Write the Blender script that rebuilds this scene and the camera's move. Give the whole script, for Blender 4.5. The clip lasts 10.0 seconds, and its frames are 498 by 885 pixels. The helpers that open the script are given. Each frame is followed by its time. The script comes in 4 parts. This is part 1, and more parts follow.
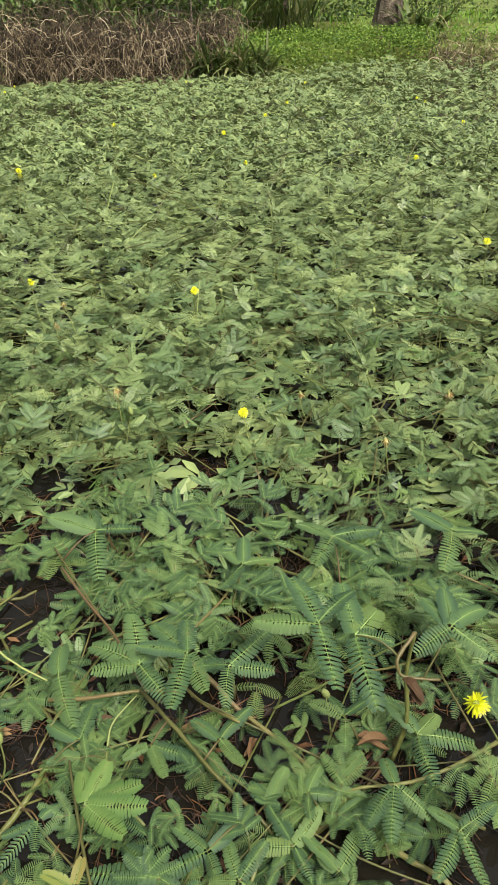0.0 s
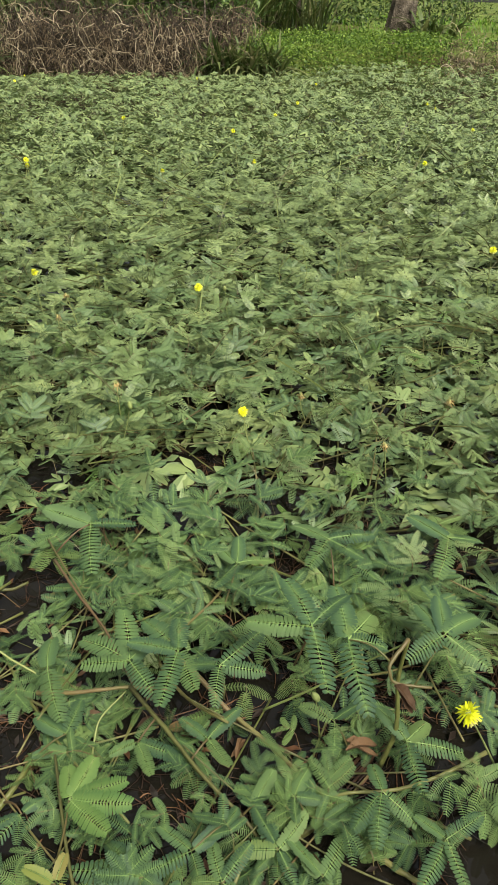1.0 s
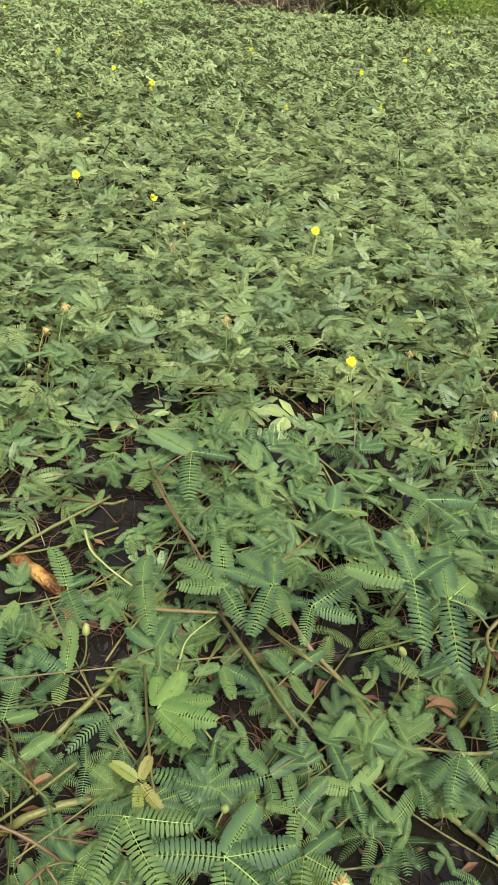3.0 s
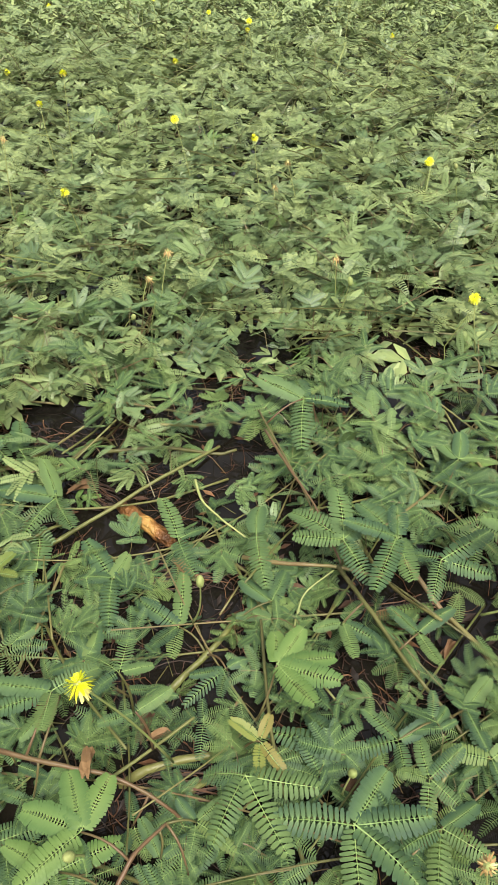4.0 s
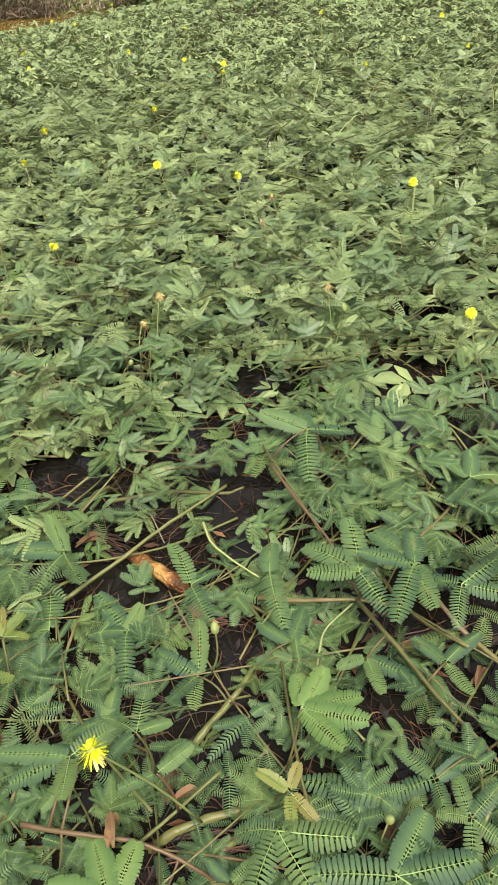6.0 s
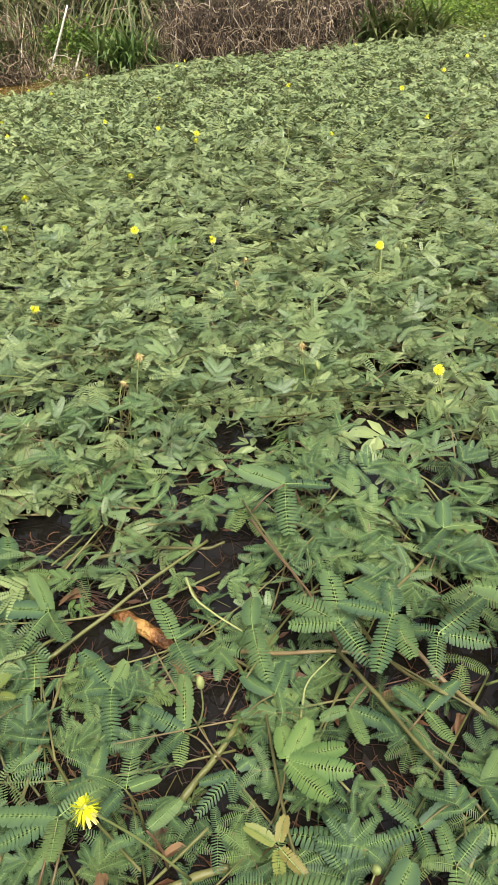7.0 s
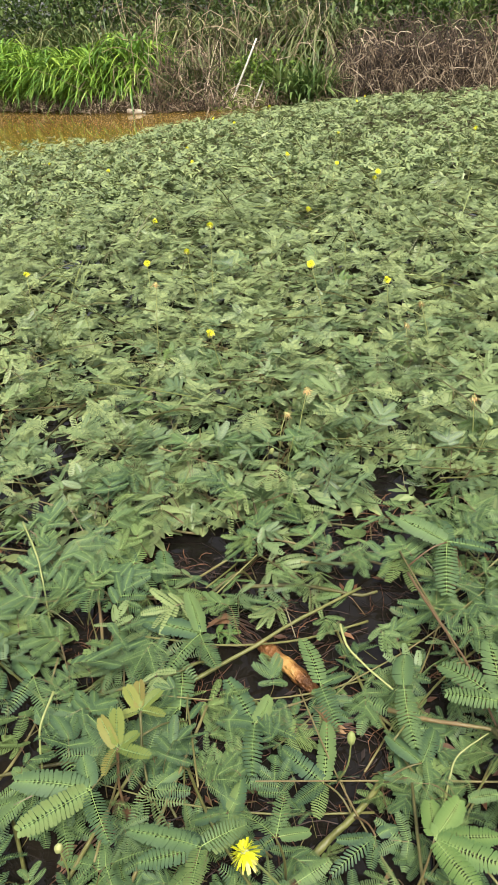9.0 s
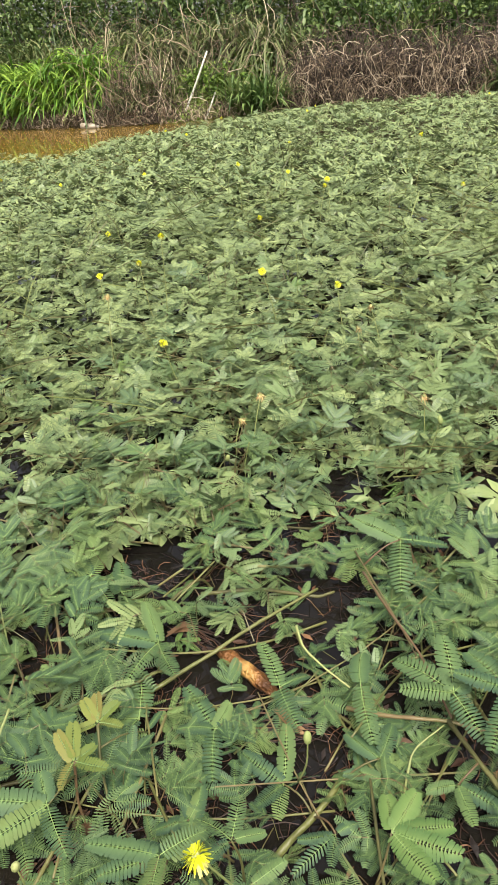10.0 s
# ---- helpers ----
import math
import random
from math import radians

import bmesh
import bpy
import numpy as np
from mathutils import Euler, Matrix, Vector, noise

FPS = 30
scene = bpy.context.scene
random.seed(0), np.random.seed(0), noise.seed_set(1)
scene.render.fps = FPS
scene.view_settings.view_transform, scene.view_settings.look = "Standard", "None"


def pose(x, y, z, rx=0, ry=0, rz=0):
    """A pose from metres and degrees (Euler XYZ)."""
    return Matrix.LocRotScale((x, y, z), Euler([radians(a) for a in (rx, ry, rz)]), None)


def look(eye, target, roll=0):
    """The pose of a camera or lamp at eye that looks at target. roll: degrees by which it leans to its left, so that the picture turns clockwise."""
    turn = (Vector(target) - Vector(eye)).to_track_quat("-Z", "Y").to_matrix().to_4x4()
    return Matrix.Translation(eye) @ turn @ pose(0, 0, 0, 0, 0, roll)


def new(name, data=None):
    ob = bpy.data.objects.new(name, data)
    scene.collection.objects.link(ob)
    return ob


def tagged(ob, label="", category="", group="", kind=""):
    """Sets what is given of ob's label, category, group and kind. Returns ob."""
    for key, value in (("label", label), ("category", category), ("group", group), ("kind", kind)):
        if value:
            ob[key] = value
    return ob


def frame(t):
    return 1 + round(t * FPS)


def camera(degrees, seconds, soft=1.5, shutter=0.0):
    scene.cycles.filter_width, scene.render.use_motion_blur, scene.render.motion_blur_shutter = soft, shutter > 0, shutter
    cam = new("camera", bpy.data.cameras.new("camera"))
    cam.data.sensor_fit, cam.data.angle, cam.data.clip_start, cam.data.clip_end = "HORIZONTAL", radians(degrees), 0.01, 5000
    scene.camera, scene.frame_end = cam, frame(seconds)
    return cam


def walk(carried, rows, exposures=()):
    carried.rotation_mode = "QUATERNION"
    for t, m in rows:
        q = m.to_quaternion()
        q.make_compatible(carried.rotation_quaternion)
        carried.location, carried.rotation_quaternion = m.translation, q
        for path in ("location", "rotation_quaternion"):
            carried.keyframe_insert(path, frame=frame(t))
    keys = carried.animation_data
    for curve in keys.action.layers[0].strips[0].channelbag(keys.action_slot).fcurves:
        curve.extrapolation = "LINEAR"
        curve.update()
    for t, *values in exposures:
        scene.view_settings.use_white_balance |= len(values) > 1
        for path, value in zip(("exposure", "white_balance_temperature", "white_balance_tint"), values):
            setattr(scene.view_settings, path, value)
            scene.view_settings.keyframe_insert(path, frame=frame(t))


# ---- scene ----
import itertools

# ---- camera ----
cam = camera(38.3, 10.0, soft=0.85)
EYE, TILT, LEAN = 0.95, -32.0, 0.5
ROWS = [
    (0, 0.000, 0.000, 0.000, 0.02, 0.03, 0.01),
    (0.5, -0.007, 0.002, 0.000, -0.53, 0.49, -1.61),
    (1, -0.006, 0.007, -0.001, -0.32, 0.01, -2.29),
    (1.5, 0.006, -0.011, -0.028, -0.52, -2.29, -3.93),
    (2, -0.029, -0.012, -0.025, 1.06, -2.88, -7.00),
    (2.5, -0.064, -0.006, -0.023, 3.27, -2.86, -9.00),
    (3, -0.079, 0.009, -0.027, 5.17, -4.33, -9.79),
    (3.2, -0.090, 0.023, -0.026, 7.32, -4.75, -10.01),
    (4.3, -0.107, 0.091, -0.080, 13.66, -9.19, -7.83),
    (4.5, -0.105, 0.096, -0.083, 13.75, -9.08, -7.98),
    (5, -0.097, 0.100, -0.082, 14.20, -10.22, -7.18),
    (5.5, -0.098, 0.110, -0.064, 16.95, -10.36, -4.80),
    (6, -0.097, 0.100, -0.060, 13.50, -5.96, -2.85),
    (6.2, -0.100, 0.091, -0.061, 12.17, -4.75, -2.75),
    (7.3, -0.092, 0.059, -0.045, 11.41, -1.10, -2.05),
    (7.5, -0.089, 0.059, -0.043, 11.55, -0.83, -2.12),
    (8, -0.126, 0.050, -0.036, 15.80, -0.94, -4.66),
    (8.5, -0.163, 0.049, -0.032, 20.10, -1.58, -8.47),
    (9, -0.170, 0.042, -0.030, 21.58, -0.81, -9.26),
    (9.5, -0.155, 0.044, -0.032, 21.25, -0.04, -8.41),
    (10, -0.139, 0.047, -0.032, 19.09, 0.32, -6.89),
]
walk(cam, [(t, pose(0, 0, EYE, TILT, LEAN) @ pose(x, y, z, 90 + pitch, roll, yaw)) for t, x, y, z, yaw, pitch, roll in ROWS],
     exposures=[(0, 0.9, 6950, 4), (0.5, 0.72, 6950, 3), (1.0, 0.74, 6950, 3), (1.5, 1.02, 6850, 5), (2.5, 1.1, 6800, 5), (4.5, 1.1, 6750, 12), (6.0, 1.1, 6700, 13), (10, 1.16, 6650, 14)])

# ---- light: bright overcast ----
world = bpy.data.worlds.new("sky")
scene.world = world
world.use_nodes = True
wn = world.node_tree.nodes
sky = wn.new("ShaderNodeTexSky")
sky.sky_type, sky.sun_disc = "NISHITA", False
sky.sun_elevation, sky.sun_rotation = radians(58), radians(150)
sky.dust_density, sky.ozone_density = 4.0, 1.0
grey = wn.new("ShaderNodeHueSaturation")
grey.inputs["Saturation"].default_value = 0.35
world.node_tree.links.new(sky.outputs[0], grey.inputs["Color"])
world.node_tree.links.new(grey.outputs[0], wn["Background"].inputs[0])
wn["Background"].inputs[1].default_value = 0.115
sun_data = bpy.data.lights.new("sun", "SUN")
sun_data.energy, sun_data.angle, sun_data.color = 4.2, radians(26), (1.0, 0.96, 0.88)
sun = new("sun", sun_data)
sun.matrix_world = look((2.6, -4.5, 8.0), (0, 0, 0))

RNG = np.random.default_rng(7)
U = RNG.uniform


# ---- materials ----
def material(name, colours, rough=0.5, scale=20.0, translucent=0.0, spread="object", bump=0.0, spec=0.35, detail=4.0, coat=0.0, rand=0.95, gain=0.5, foot=None):
    """Procedural surface: a colour band picked by a random number and noise, with fine relief."""
    m = bpy.data.materials.new(name)
    m.use_nodes = True
    nodes, links = m.node_tree.nodes, m.node_tree.links
    bsdf, out = nodes["Principled BSDF"], nodes["Material Output"]
    ramp = nodes.new("ShaderNodeValToRGB")
    while len(ramp.color_ramp.elements) < len(colours):
        ramp.color_ramp.elements.new(0.5)
    for n, (at, c) in enumerate(colours):
        ramp.color_ramp.elements[n].position = at
        ramp.color_ramp.elements[n].color = (*c, 1)
    tex = nodes.new("ShaderNodeTexNoise")
    tex.inputs["Scale"].default_value, tex.inputs["Detail"].default_value = scale, detail
    coord = nodes.new("ShaderNodeTexCoord")
    links.new(coord.outputs["Object"], tex.inputs["Vector"])
    mix = nodes.new("ShaderNodeMath")
    mix.operation = "MULTIPLY_ADD"
    links.new(tex.outputs[0], mix.inputs[0])
    if spread in ("object", "island"):
        src = nodes.new("ShaderNodeObjectInfo" if spread == "object" else "ShaderNodeNewGeometry")
        amount = nodes.new("ShaderNodeMath")
        amount.operation = "MULTIPLY_ADD"
        links.new(src.outputs["Random" if spread == "object" else "Random Per Island"], amount.inputs[0])
        amount.inputs[1].default_value, amount.inputs[2].default_value = rand, 0.5 - 0.5 * rand - 0.5 * gain
        links.new(amount.outputs[0], mix.inputs[2])
        mix.inputs[1].default_value = gain
    else:
        mix.inputs[1].default_value, mix.inputs[2].default_value = 1.8, -0.4
    links.new(mix.outputs[0], ramp.inputs[0])
    tint = ramp.outputs[0]
    if foot:
        at, over = nodes.new("ShaderNodeAttribute"), nodes.new("ShaderNodeMix")
        at.attribute_name, over.data_type = "foot", "RGBA"
        links.new(at.outputs["Fac"], over.inputs[0])
        links.new(tint, over.inputs[6])
        over.inputs[7].default_value = (*foot, 1)
        tint = over.outputs[2]
    links.new(tint, bsdf.inputs["Base Color"])
    bsdf.inputs["Roughness"].default_value = rough
    bsdf.inputs["Specular IOR Level"].default_value = spec
    bsdf.inputs["Coat Weight"].default_value = coat
    if bump:
        fine = nodes.new("ShaderNodeTexNoise")
        fine.inputs["Scale"].default_value = scale * 6
        links.new(coord.outputs["Object"], fine.inputs["Vector"])
        b = nodes.new("ShaderNodeBump")
        b.inputs["Strength"].default_value, b.inputs["Distance"].default_value = bump, 0.3 / scale
        links.new(fine.outputs[0], b.inputs["Height"])
        links.new(b.outputs[0], bsdf.inputs["Normal"])
    if translucent:
        tr = nodes.new("ShaderNodeBsdfTranslucent")
        links.new(tint, tr.inputs[0])
        blend = nodes.new("ShaderNodeMixShader")
        blend.inputs[0].default_value = translucent
        links.new(bsdf.outputs[0], blend.inputs[1])
        links.new(tr.outputs[0], blend.inputs[2])
        links.new(blend.outputs[0], out.inputs[0])
    return m


# Leaf tones lighten outwards: the mat's brighter light and near shade put into colour.
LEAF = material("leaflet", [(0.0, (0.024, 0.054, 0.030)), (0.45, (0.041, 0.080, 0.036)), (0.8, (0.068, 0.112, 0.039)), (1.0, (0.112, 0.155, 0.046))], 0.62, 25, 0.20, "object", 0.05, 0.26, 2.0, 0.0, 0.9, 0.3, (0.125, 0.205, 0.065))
LEAF_FAR_LIT = material("leaflet_mass_lit", [(0.0, (0.062, 0.098, 0.042)), (0.5, (0.134, 0.182, 0.072)), (1.0, (0.225, 0.272, 0.104))], 0.48, 8, 0.16, "island", 0.0, 0.42, 2.0, 0.0, 0.6, 1.4)
# Yellower raised leaves, lightened further for the brighter light out there.
CANOPY_LIT = material("canopy_leaflet_lit", [(0.0, (0.040, 0.076, 0.038)), (0.5, (0.088, 0.138, 0.056)), (1.0, (0.168, 0.216, 0.080))], 0.50, 20, 0.20, "object", 0.0, 0.40, 2.0, 0.0, 1.0, 0.3, (0.15, 0.22, 0.08))
FRESH = material("fresh_leaflet", [(0.0, (0.060, 0.118, 0.034)), (1.0, (0.090, 0.152, 0.040))], 0.5, 30, 0.25, "object", 0.05, 0.32, 2.0, 0.0, 0.9, 0.3, (0.17, 0.25, 0.07))
YOUNG = material("young_leaf", [(0.0, (0.10, 0.14, 0.03)), (0.6, (0.15, 0.175, 0.04)), (1.0, (0.16, 0.14, 0.04))], 0.5, 40, 0.25, "object", 0.1)
RIB = material("pale_rib", [(0.0, (0.11, 0.18, 0.055)), (1.0, (0.19, 0.27, 0.085))], 0.6, 60, 0.0, "object")
STEM = material("green_stem", [(0.0, (0.055, 0.05, 0.018)), (0.4, (0.085, 0.092, 0.026)), (0.75, (0.115, 0.108, 0.038)), (1.0, (0.115, 0.080, 0.038))], 0.5, 14, 0.0, "object", 0.2)
STEM_RED = material("red_petiole", [(0.0, (0.06, 0.065, 0.02)), (0.5, (0.085, 0.072, 0.028)), (1.0, (0.088, 0.046, 0.026))], 0.5, 20, 0.0, "object")
STALK = material("flower_stalk", [(0.0, (0.12, 0.15, 0.045)), (1.0, (0.22, 0.24, 0.09))], 0.5, 30, 0.0, "object")
PETAL = material("yellow_floret", [(0.0, (0.56, 0.55, 0.012)), (1.0, (0.74, 0.80, 0.04))], 0.55, 50, 0.2, "island")
PALE_PETAL = material("faded_floret", [(0.0, (0.40, 0.36, 0.08)), (1.0, (0.58, 0.54, 0.18))], 0.6, 50, 0.15, "island")
WITHER = material("withered_flower", [(0.0, (0.17, 0.085, 0.035)), (0.5, (0.33, 0.22, 0.085)), (1.0, (0.48, 0.40, 0.18))], 0.8, 40, 0.0, "island")
BUD = material("green_bud", [(0.0, (0.16, 0.20, 0.06)), (1.0, (0.30, 0.32, 0.13))], 0.6, 300, 0.0, "object", 0.6)
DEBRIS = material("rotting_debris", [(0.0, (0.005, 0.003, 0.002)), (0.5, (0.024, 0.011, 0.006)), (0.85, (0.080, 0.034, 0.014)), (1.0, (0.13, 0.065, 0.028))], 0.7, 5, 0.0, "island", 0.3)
HUSK = material("dead_leaf", [(0.0, (0.05, 0.025, 0.012)), (0.5, (0.12, 0.065, 0.03)), (1.0, (0.21, 0.13, 0.06))], 0.7, 60, 0.1, "object", 0.4)
ROTTEN = material("wet_log", [(0.0, (0.03, 0.012, 0.006)), (0.5, (0.16, 0.07, 0.02)), (1.0, (0.40, 0.24, 0.07))], 0.45, 26, 0.0, "none", 0.8)
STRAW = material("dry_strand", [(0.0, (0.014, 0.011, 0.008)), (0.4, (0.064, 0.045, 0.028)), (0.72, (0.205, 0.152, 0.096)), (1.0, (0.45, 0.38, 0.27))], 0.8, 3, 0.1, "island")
# Inner twigs' own brown is darkened to stand for shade inside the brush.
SHADED_TWIG = material("shaded_twig", [(0.0, (0.009, 0.006, 0.004)), (0.6, (0.032, 0.022, 0.014)), (1.0, (0.090, 0.064, 0.040))], 0.85, 3, 0.0, "island")
BLADE = material("strap_leaf", [(0.0, (0.035, 0.11, 0.012)), (0.5, (0.10, 0.22, 0.018)), (1.0, (0.20, 0.32, 0.035))], 0.42, 2, 0.3, "island")
BLADE_ONE = material("broad_strap_leaf", [(0.0, (0.034, 0.095, 0.012)), (0.5, (0.105, 0.215, 0.022)), (1.0, (0.22, 0.33, 0.045))], 0.42, 3, 0.3, "object", 0.1)
BLADE_DARK = material("dull_grass_blade", [(0.0, (0.030, 0.058, 0.013)), (0.5, (0.074, 0.104, 0.028)), (1.0, (0.185, 0.185, 0.080))], 0.5, 2, 0.25, "island")
BLADE_MID = material("green_grass_blade", [(0.0, (0.035, 0.075, 0.018)), (0.5, (0.085, 0.145, 0.035)), (1.0, (0.19, 0.24, 0.075))], 0.5, 2, 0.25, "island")
COVER = material("vine_leaf", [(0.0, (0.030, 0.070, 0.012)), (0.5, (0.10, 0.175, 0.024)), (1.0, (0.20, 0.28, 0.05))], 0.5, 2, 0.3, "island")
SHRUB = material("shrub_leaf", [(0.0, (0.020, 0.044, 0.012)), (0.5, (0.056, 0.100, 0.024)), (1.0, (0.135, 0.18, 0.050))], 0.5, 2, 0.25, "island")
BARK = material("bark", [(0.0, (0.028, 0.021, 0.016)), (0.5, (0.085, 0.066, 0.05)), (1.0, (0.20, 0.165, 0.13))], 0.9, 9, 0.0, "none", 1.0)
CANE = material("bleached_stick", [(0.0, (0.32, 0.32, 0.26)), (1.0, (0.52, 0.52, 0.44))], 0.7, 12, 0.0, "none", 0.3)
PLASTIC = material("weathered_plastic", [(0.0, (0.14, 0.11, 0.07)), (1.0, (0.34, 0.30, 0.22))], 0.45, 14, 0.0, "none", 0.1)
GRASS = material("bank_soil_and_grass", [(0.0, (0.045, 0.032, 0.018)), (0.4, (0.075, 0.085, 0.022)), (0.7, (0.10, 0.15, 0.03)), (1.0, (0.19, 0.23, 0.06))], 0.9, 0.9, 0.0, "none", 0.6, 0.1, 9)
# Base nearly black: the plants' shade on the water is in this colour.
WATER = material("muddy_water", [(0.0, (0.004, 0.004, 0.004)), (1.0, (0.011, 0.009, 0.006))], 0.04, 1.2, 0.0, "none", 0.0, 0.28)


def ripples():
    nodes, links = WATER.node_tree.nodes, WATER.node_tree.links
    w = nodes.new("ShaderNodeTexNoise")
    w.inputs["Scale"].default_value = 9.0
    b = nodes.new("ShaderNodeBump")
    b.inputs["Strength"].default_value, b.inputs["Distance"].default_value = 0.05, 0.02
    links.new(w.outputs[0], b.inputs["Height"])
    links.new(b.outputs[0], nodes["Principled BSDF"].inputs["Normal"])


def silt_and_shade():
    """Silt brown on the open side; among the plants the colour is darkened for their shade."""
    nodes, links = WATER.node_tree.nodes, WATER.node_tree.links
    coord, split, span, mix = nodes.new("ShaderNodeTexCoord"), nodes.new("ShaderNodeSeparateXYZ"), nodes.new("ShaderNodeMapRange"), nodes.new("ShaderNodeMix")
    mix.data_type = "RGBA"
    links.new(coord.outputs["Object"], split.inputs[0])
    links.new(split.outputs[0], span.inputs[0])
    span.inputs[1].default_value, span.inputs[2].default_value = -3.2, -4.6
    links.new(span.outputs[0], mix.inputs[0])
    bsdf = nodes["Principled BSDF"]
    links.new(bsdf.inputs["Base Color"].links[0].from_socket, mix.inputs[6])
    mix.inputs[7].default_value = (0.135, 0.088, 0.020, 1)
    links.new(mix.outputs[2], bsdf.inputs["Base Color"])


ripples()
silt_and_shade()


# ---- mesh helpers ----
class Build:
    """Gathers vertices, faces and material numbers of one mesh."""

    def __init__(self):
        self.v, self.f, self.m, self.n, self.foot = [], [], [], 0, {}

    def add(self, verts, faces, mat=0):
        self.v.append(np.asarray(verts, float).reshape(-1, 3))
        self.f += [tuple(i + self.n for i in q) for q in faces]
        self.m += [mat] * len(faces)
        self.n += len(self.v[-1])

    def tube(self, path, radii, sides=5, mat=0):
        path, k = np.asarray(path, float), len(path)
        way = np.gradient(path, axis=0)
        way /= np.linalg.norm(way, axis=1, keepdims=True) + 1e-12
        ref = np.array([0, 0, 1.0]) if abs(way[:, 2]).mean() < 0.8 else np.array([1.0, 0, 0])
        a = np.cross(way, ref)
        a /= np.linalg.norm(a, axis=1, keepdims=True) + 1e-12
        b = np.cross(way, a)
        ang = np.arange(sides) * 2 * np.pi / sides
        r = np.broadcast_to(np.asarray(radii, float), (k,))[:, None, None]
        ring = path[:, None] + r * (np.cos(ang)[None, :, None] * a[:, None] + np.sin(ang)[None, :, None] * b[:, None])
        faces = [(i * sides + j, i * sides + (j + 1) % sides, (i + 1) * sides + (j + 1) % sides, (i + 1) * sides + j) for i in range(k - 1) for j in range(sides)]
        faces += [tuple(range(sides))[::-1], tuple((k - 1) * sides + j for j in range(sides))]
        self.add(ring.reshape(-1, 3), faces, mat)

    def mesh(self, name, mats, smooth=False):
        me = bpy.data.meshes.new(name)
        me.from_pydata(np.concatenate(self.v).tolist(), [], self.f)
        for m in mats:
            me.materials.append(m)
        me.polygons.foreach_set("material_index", np.array(self.m, np.int32))
        if smooth:
            me.polygons.foreach_set("use_smooth", np.ones(len(self.f), bool))
        if self.foot:
            weight = np.zeros(self.n, np.float32)
            weight[list(self.foot.keys())] = list(self.foot.values())
            me.attributes.new("foot", "FLOAT", "POINT").data.foreach_set("value", weight)
        return me

    def arrays(self):
        return np.concatenate(self.v), self.f, np.array(self.m, np.int32)


def part(name, me, parent=None, m=None, label=""):
    ob = new(name, me)
    ob.parent = parent
    if m is not None:
        ob.matrix_basis = m
    return tagged(ob, label=label)


def scatter(name, kinds, picks, mats, quads_only=True):
    """One mesh of many transformed copies: kinds are (verts, quads, material numbers), picks are (kind, 3x4 array) pairs."""
    vs, fs, ms, n = [], [], [], 0
    for k, group in itertools.groupby(sorted(picks, key=lambda p: p[0]), key=lambda p: p[0]):
        mats4 = np.array([p[1] for p in group])
        v, f, m = kinds[k]
        f = np.array(f)
        vs.append((np.einsum("nij,vj->nvi", mats4[:, :, :3], v) + mats4[:, None, :, 3]).reshape(-1, 3))
        fs.append((f[None] + (n + len(v) * np.arange(len(mats4)))[:, None, None]).reshape(-1, f.shape[1]))
        ms.append(np.tile(m, len(mats4)))
        n += len(v) * len(mats4)
    v, f, m = np.concatenate(vs), np.concatenate(fs), np.concatenate(ms)
    return flat_mesh(name, v, f, m, mats)


def flat_mesh(name, v, f, m, mats):
    me = bpy.data.meshes.new(name)
    c = f.shape[1]
    me.vertices.add(len(v))
    me.vertices.foreach_set("co", v.astype(np.float32).ravel())
    me.loops.add(f.size)
    me.loops.foreach_set("vertex_index", f.astype(np.int32).ravel())
    me.polygons.add(len(f))
    me.polygons.foreach_set("loop_start", np.arange(0, f.size, c, dtype=np.int32))
    for x in mats:
        me.materials.append(x)
    me.polygons.foreach_set("material_index", m.astype(np.int32))
    me.update(calc_edges=True)
    return me


def place(x, y, z, yaw=0.0, pitch=0.0, roll=0.0, s=1.0):
    """A 3x4 array: turned by roll about its length, raised by pitch, turned by yaw (radians), scaled."""
    (cy, sy), (cp, sp), (cr, sr) = [(math.cos(a), math.sin(a)) for a in (yaw, pitch, roll)]
    rz = np.array([[cy, -sy, 0], [sy, cy, 0], [0, 0, 1]])
    rx = np.array([[1, 0, 0], [0, cp, -sp], [0, sp, cp]])
    ry = np.array([[cr, 0, sr], [0, 1, 0], [-sr, 0, cr]])
    return np.hstack([s * rz @ rx @ ry, np.array([[x], [y], [z]])])


def as_matrix(a):
    return Matrix([*a.tolist(), (0, 0, 0, 1)])


def smooth_path(points, k):
    """k points along a soft curve through the given ones."""
    p = np.asarray(points, float)
    t, s = np.linspace(0, 1, len(p)), np.linspace(0, 1, k)
    out = np.stack([np.interp(s, t, p[:, i]) for i in range(3)], 1)
    for _ in range(2):
        out[1:-1] = 0.25 * out[:-2] + 0.5 * out[1:-1] + 0.25 * out[2:]
    return out


# ---- pond and land ----
BANK_X = [-40, -14, -8, -6.5, -5.4, -4.4, -3.6, -2.4, -1, 0, 1.3, 2.4, 3.2, 4.2, 6.0]
BANK_Y = [9.8, 9.8, 9.5, 9.0, 8.95, 8.95, 9.5, 9.7, 9.8, 10.2, 10.9, 10.3, 9.4, 8.6, 6.0]


def shore(x):
    return np.interp(x, BANK_X, BANK_Y)


def beyond(x, y):
    """How far a place lies outside the pond's edge."""
    return np.maximum.reduce([y - shore(x), x - 5.2, -14 - x, -0.4 - y])


def land(x, y):
    d = beyond(x, y)
    s = np.clip((d + 0.6) / 1.5, 0, 1)
    rise = -0.45 + 0.75 * s * s * (3 - 2 * s)
    far = np.clip(d / 12, 0, 1)
    return rise + 0.12 * far + np.clip(d, 0, 1) * 0.05 * np.sin(1.7 * x + 0.6 * y) * np.cos(1.3 * y)


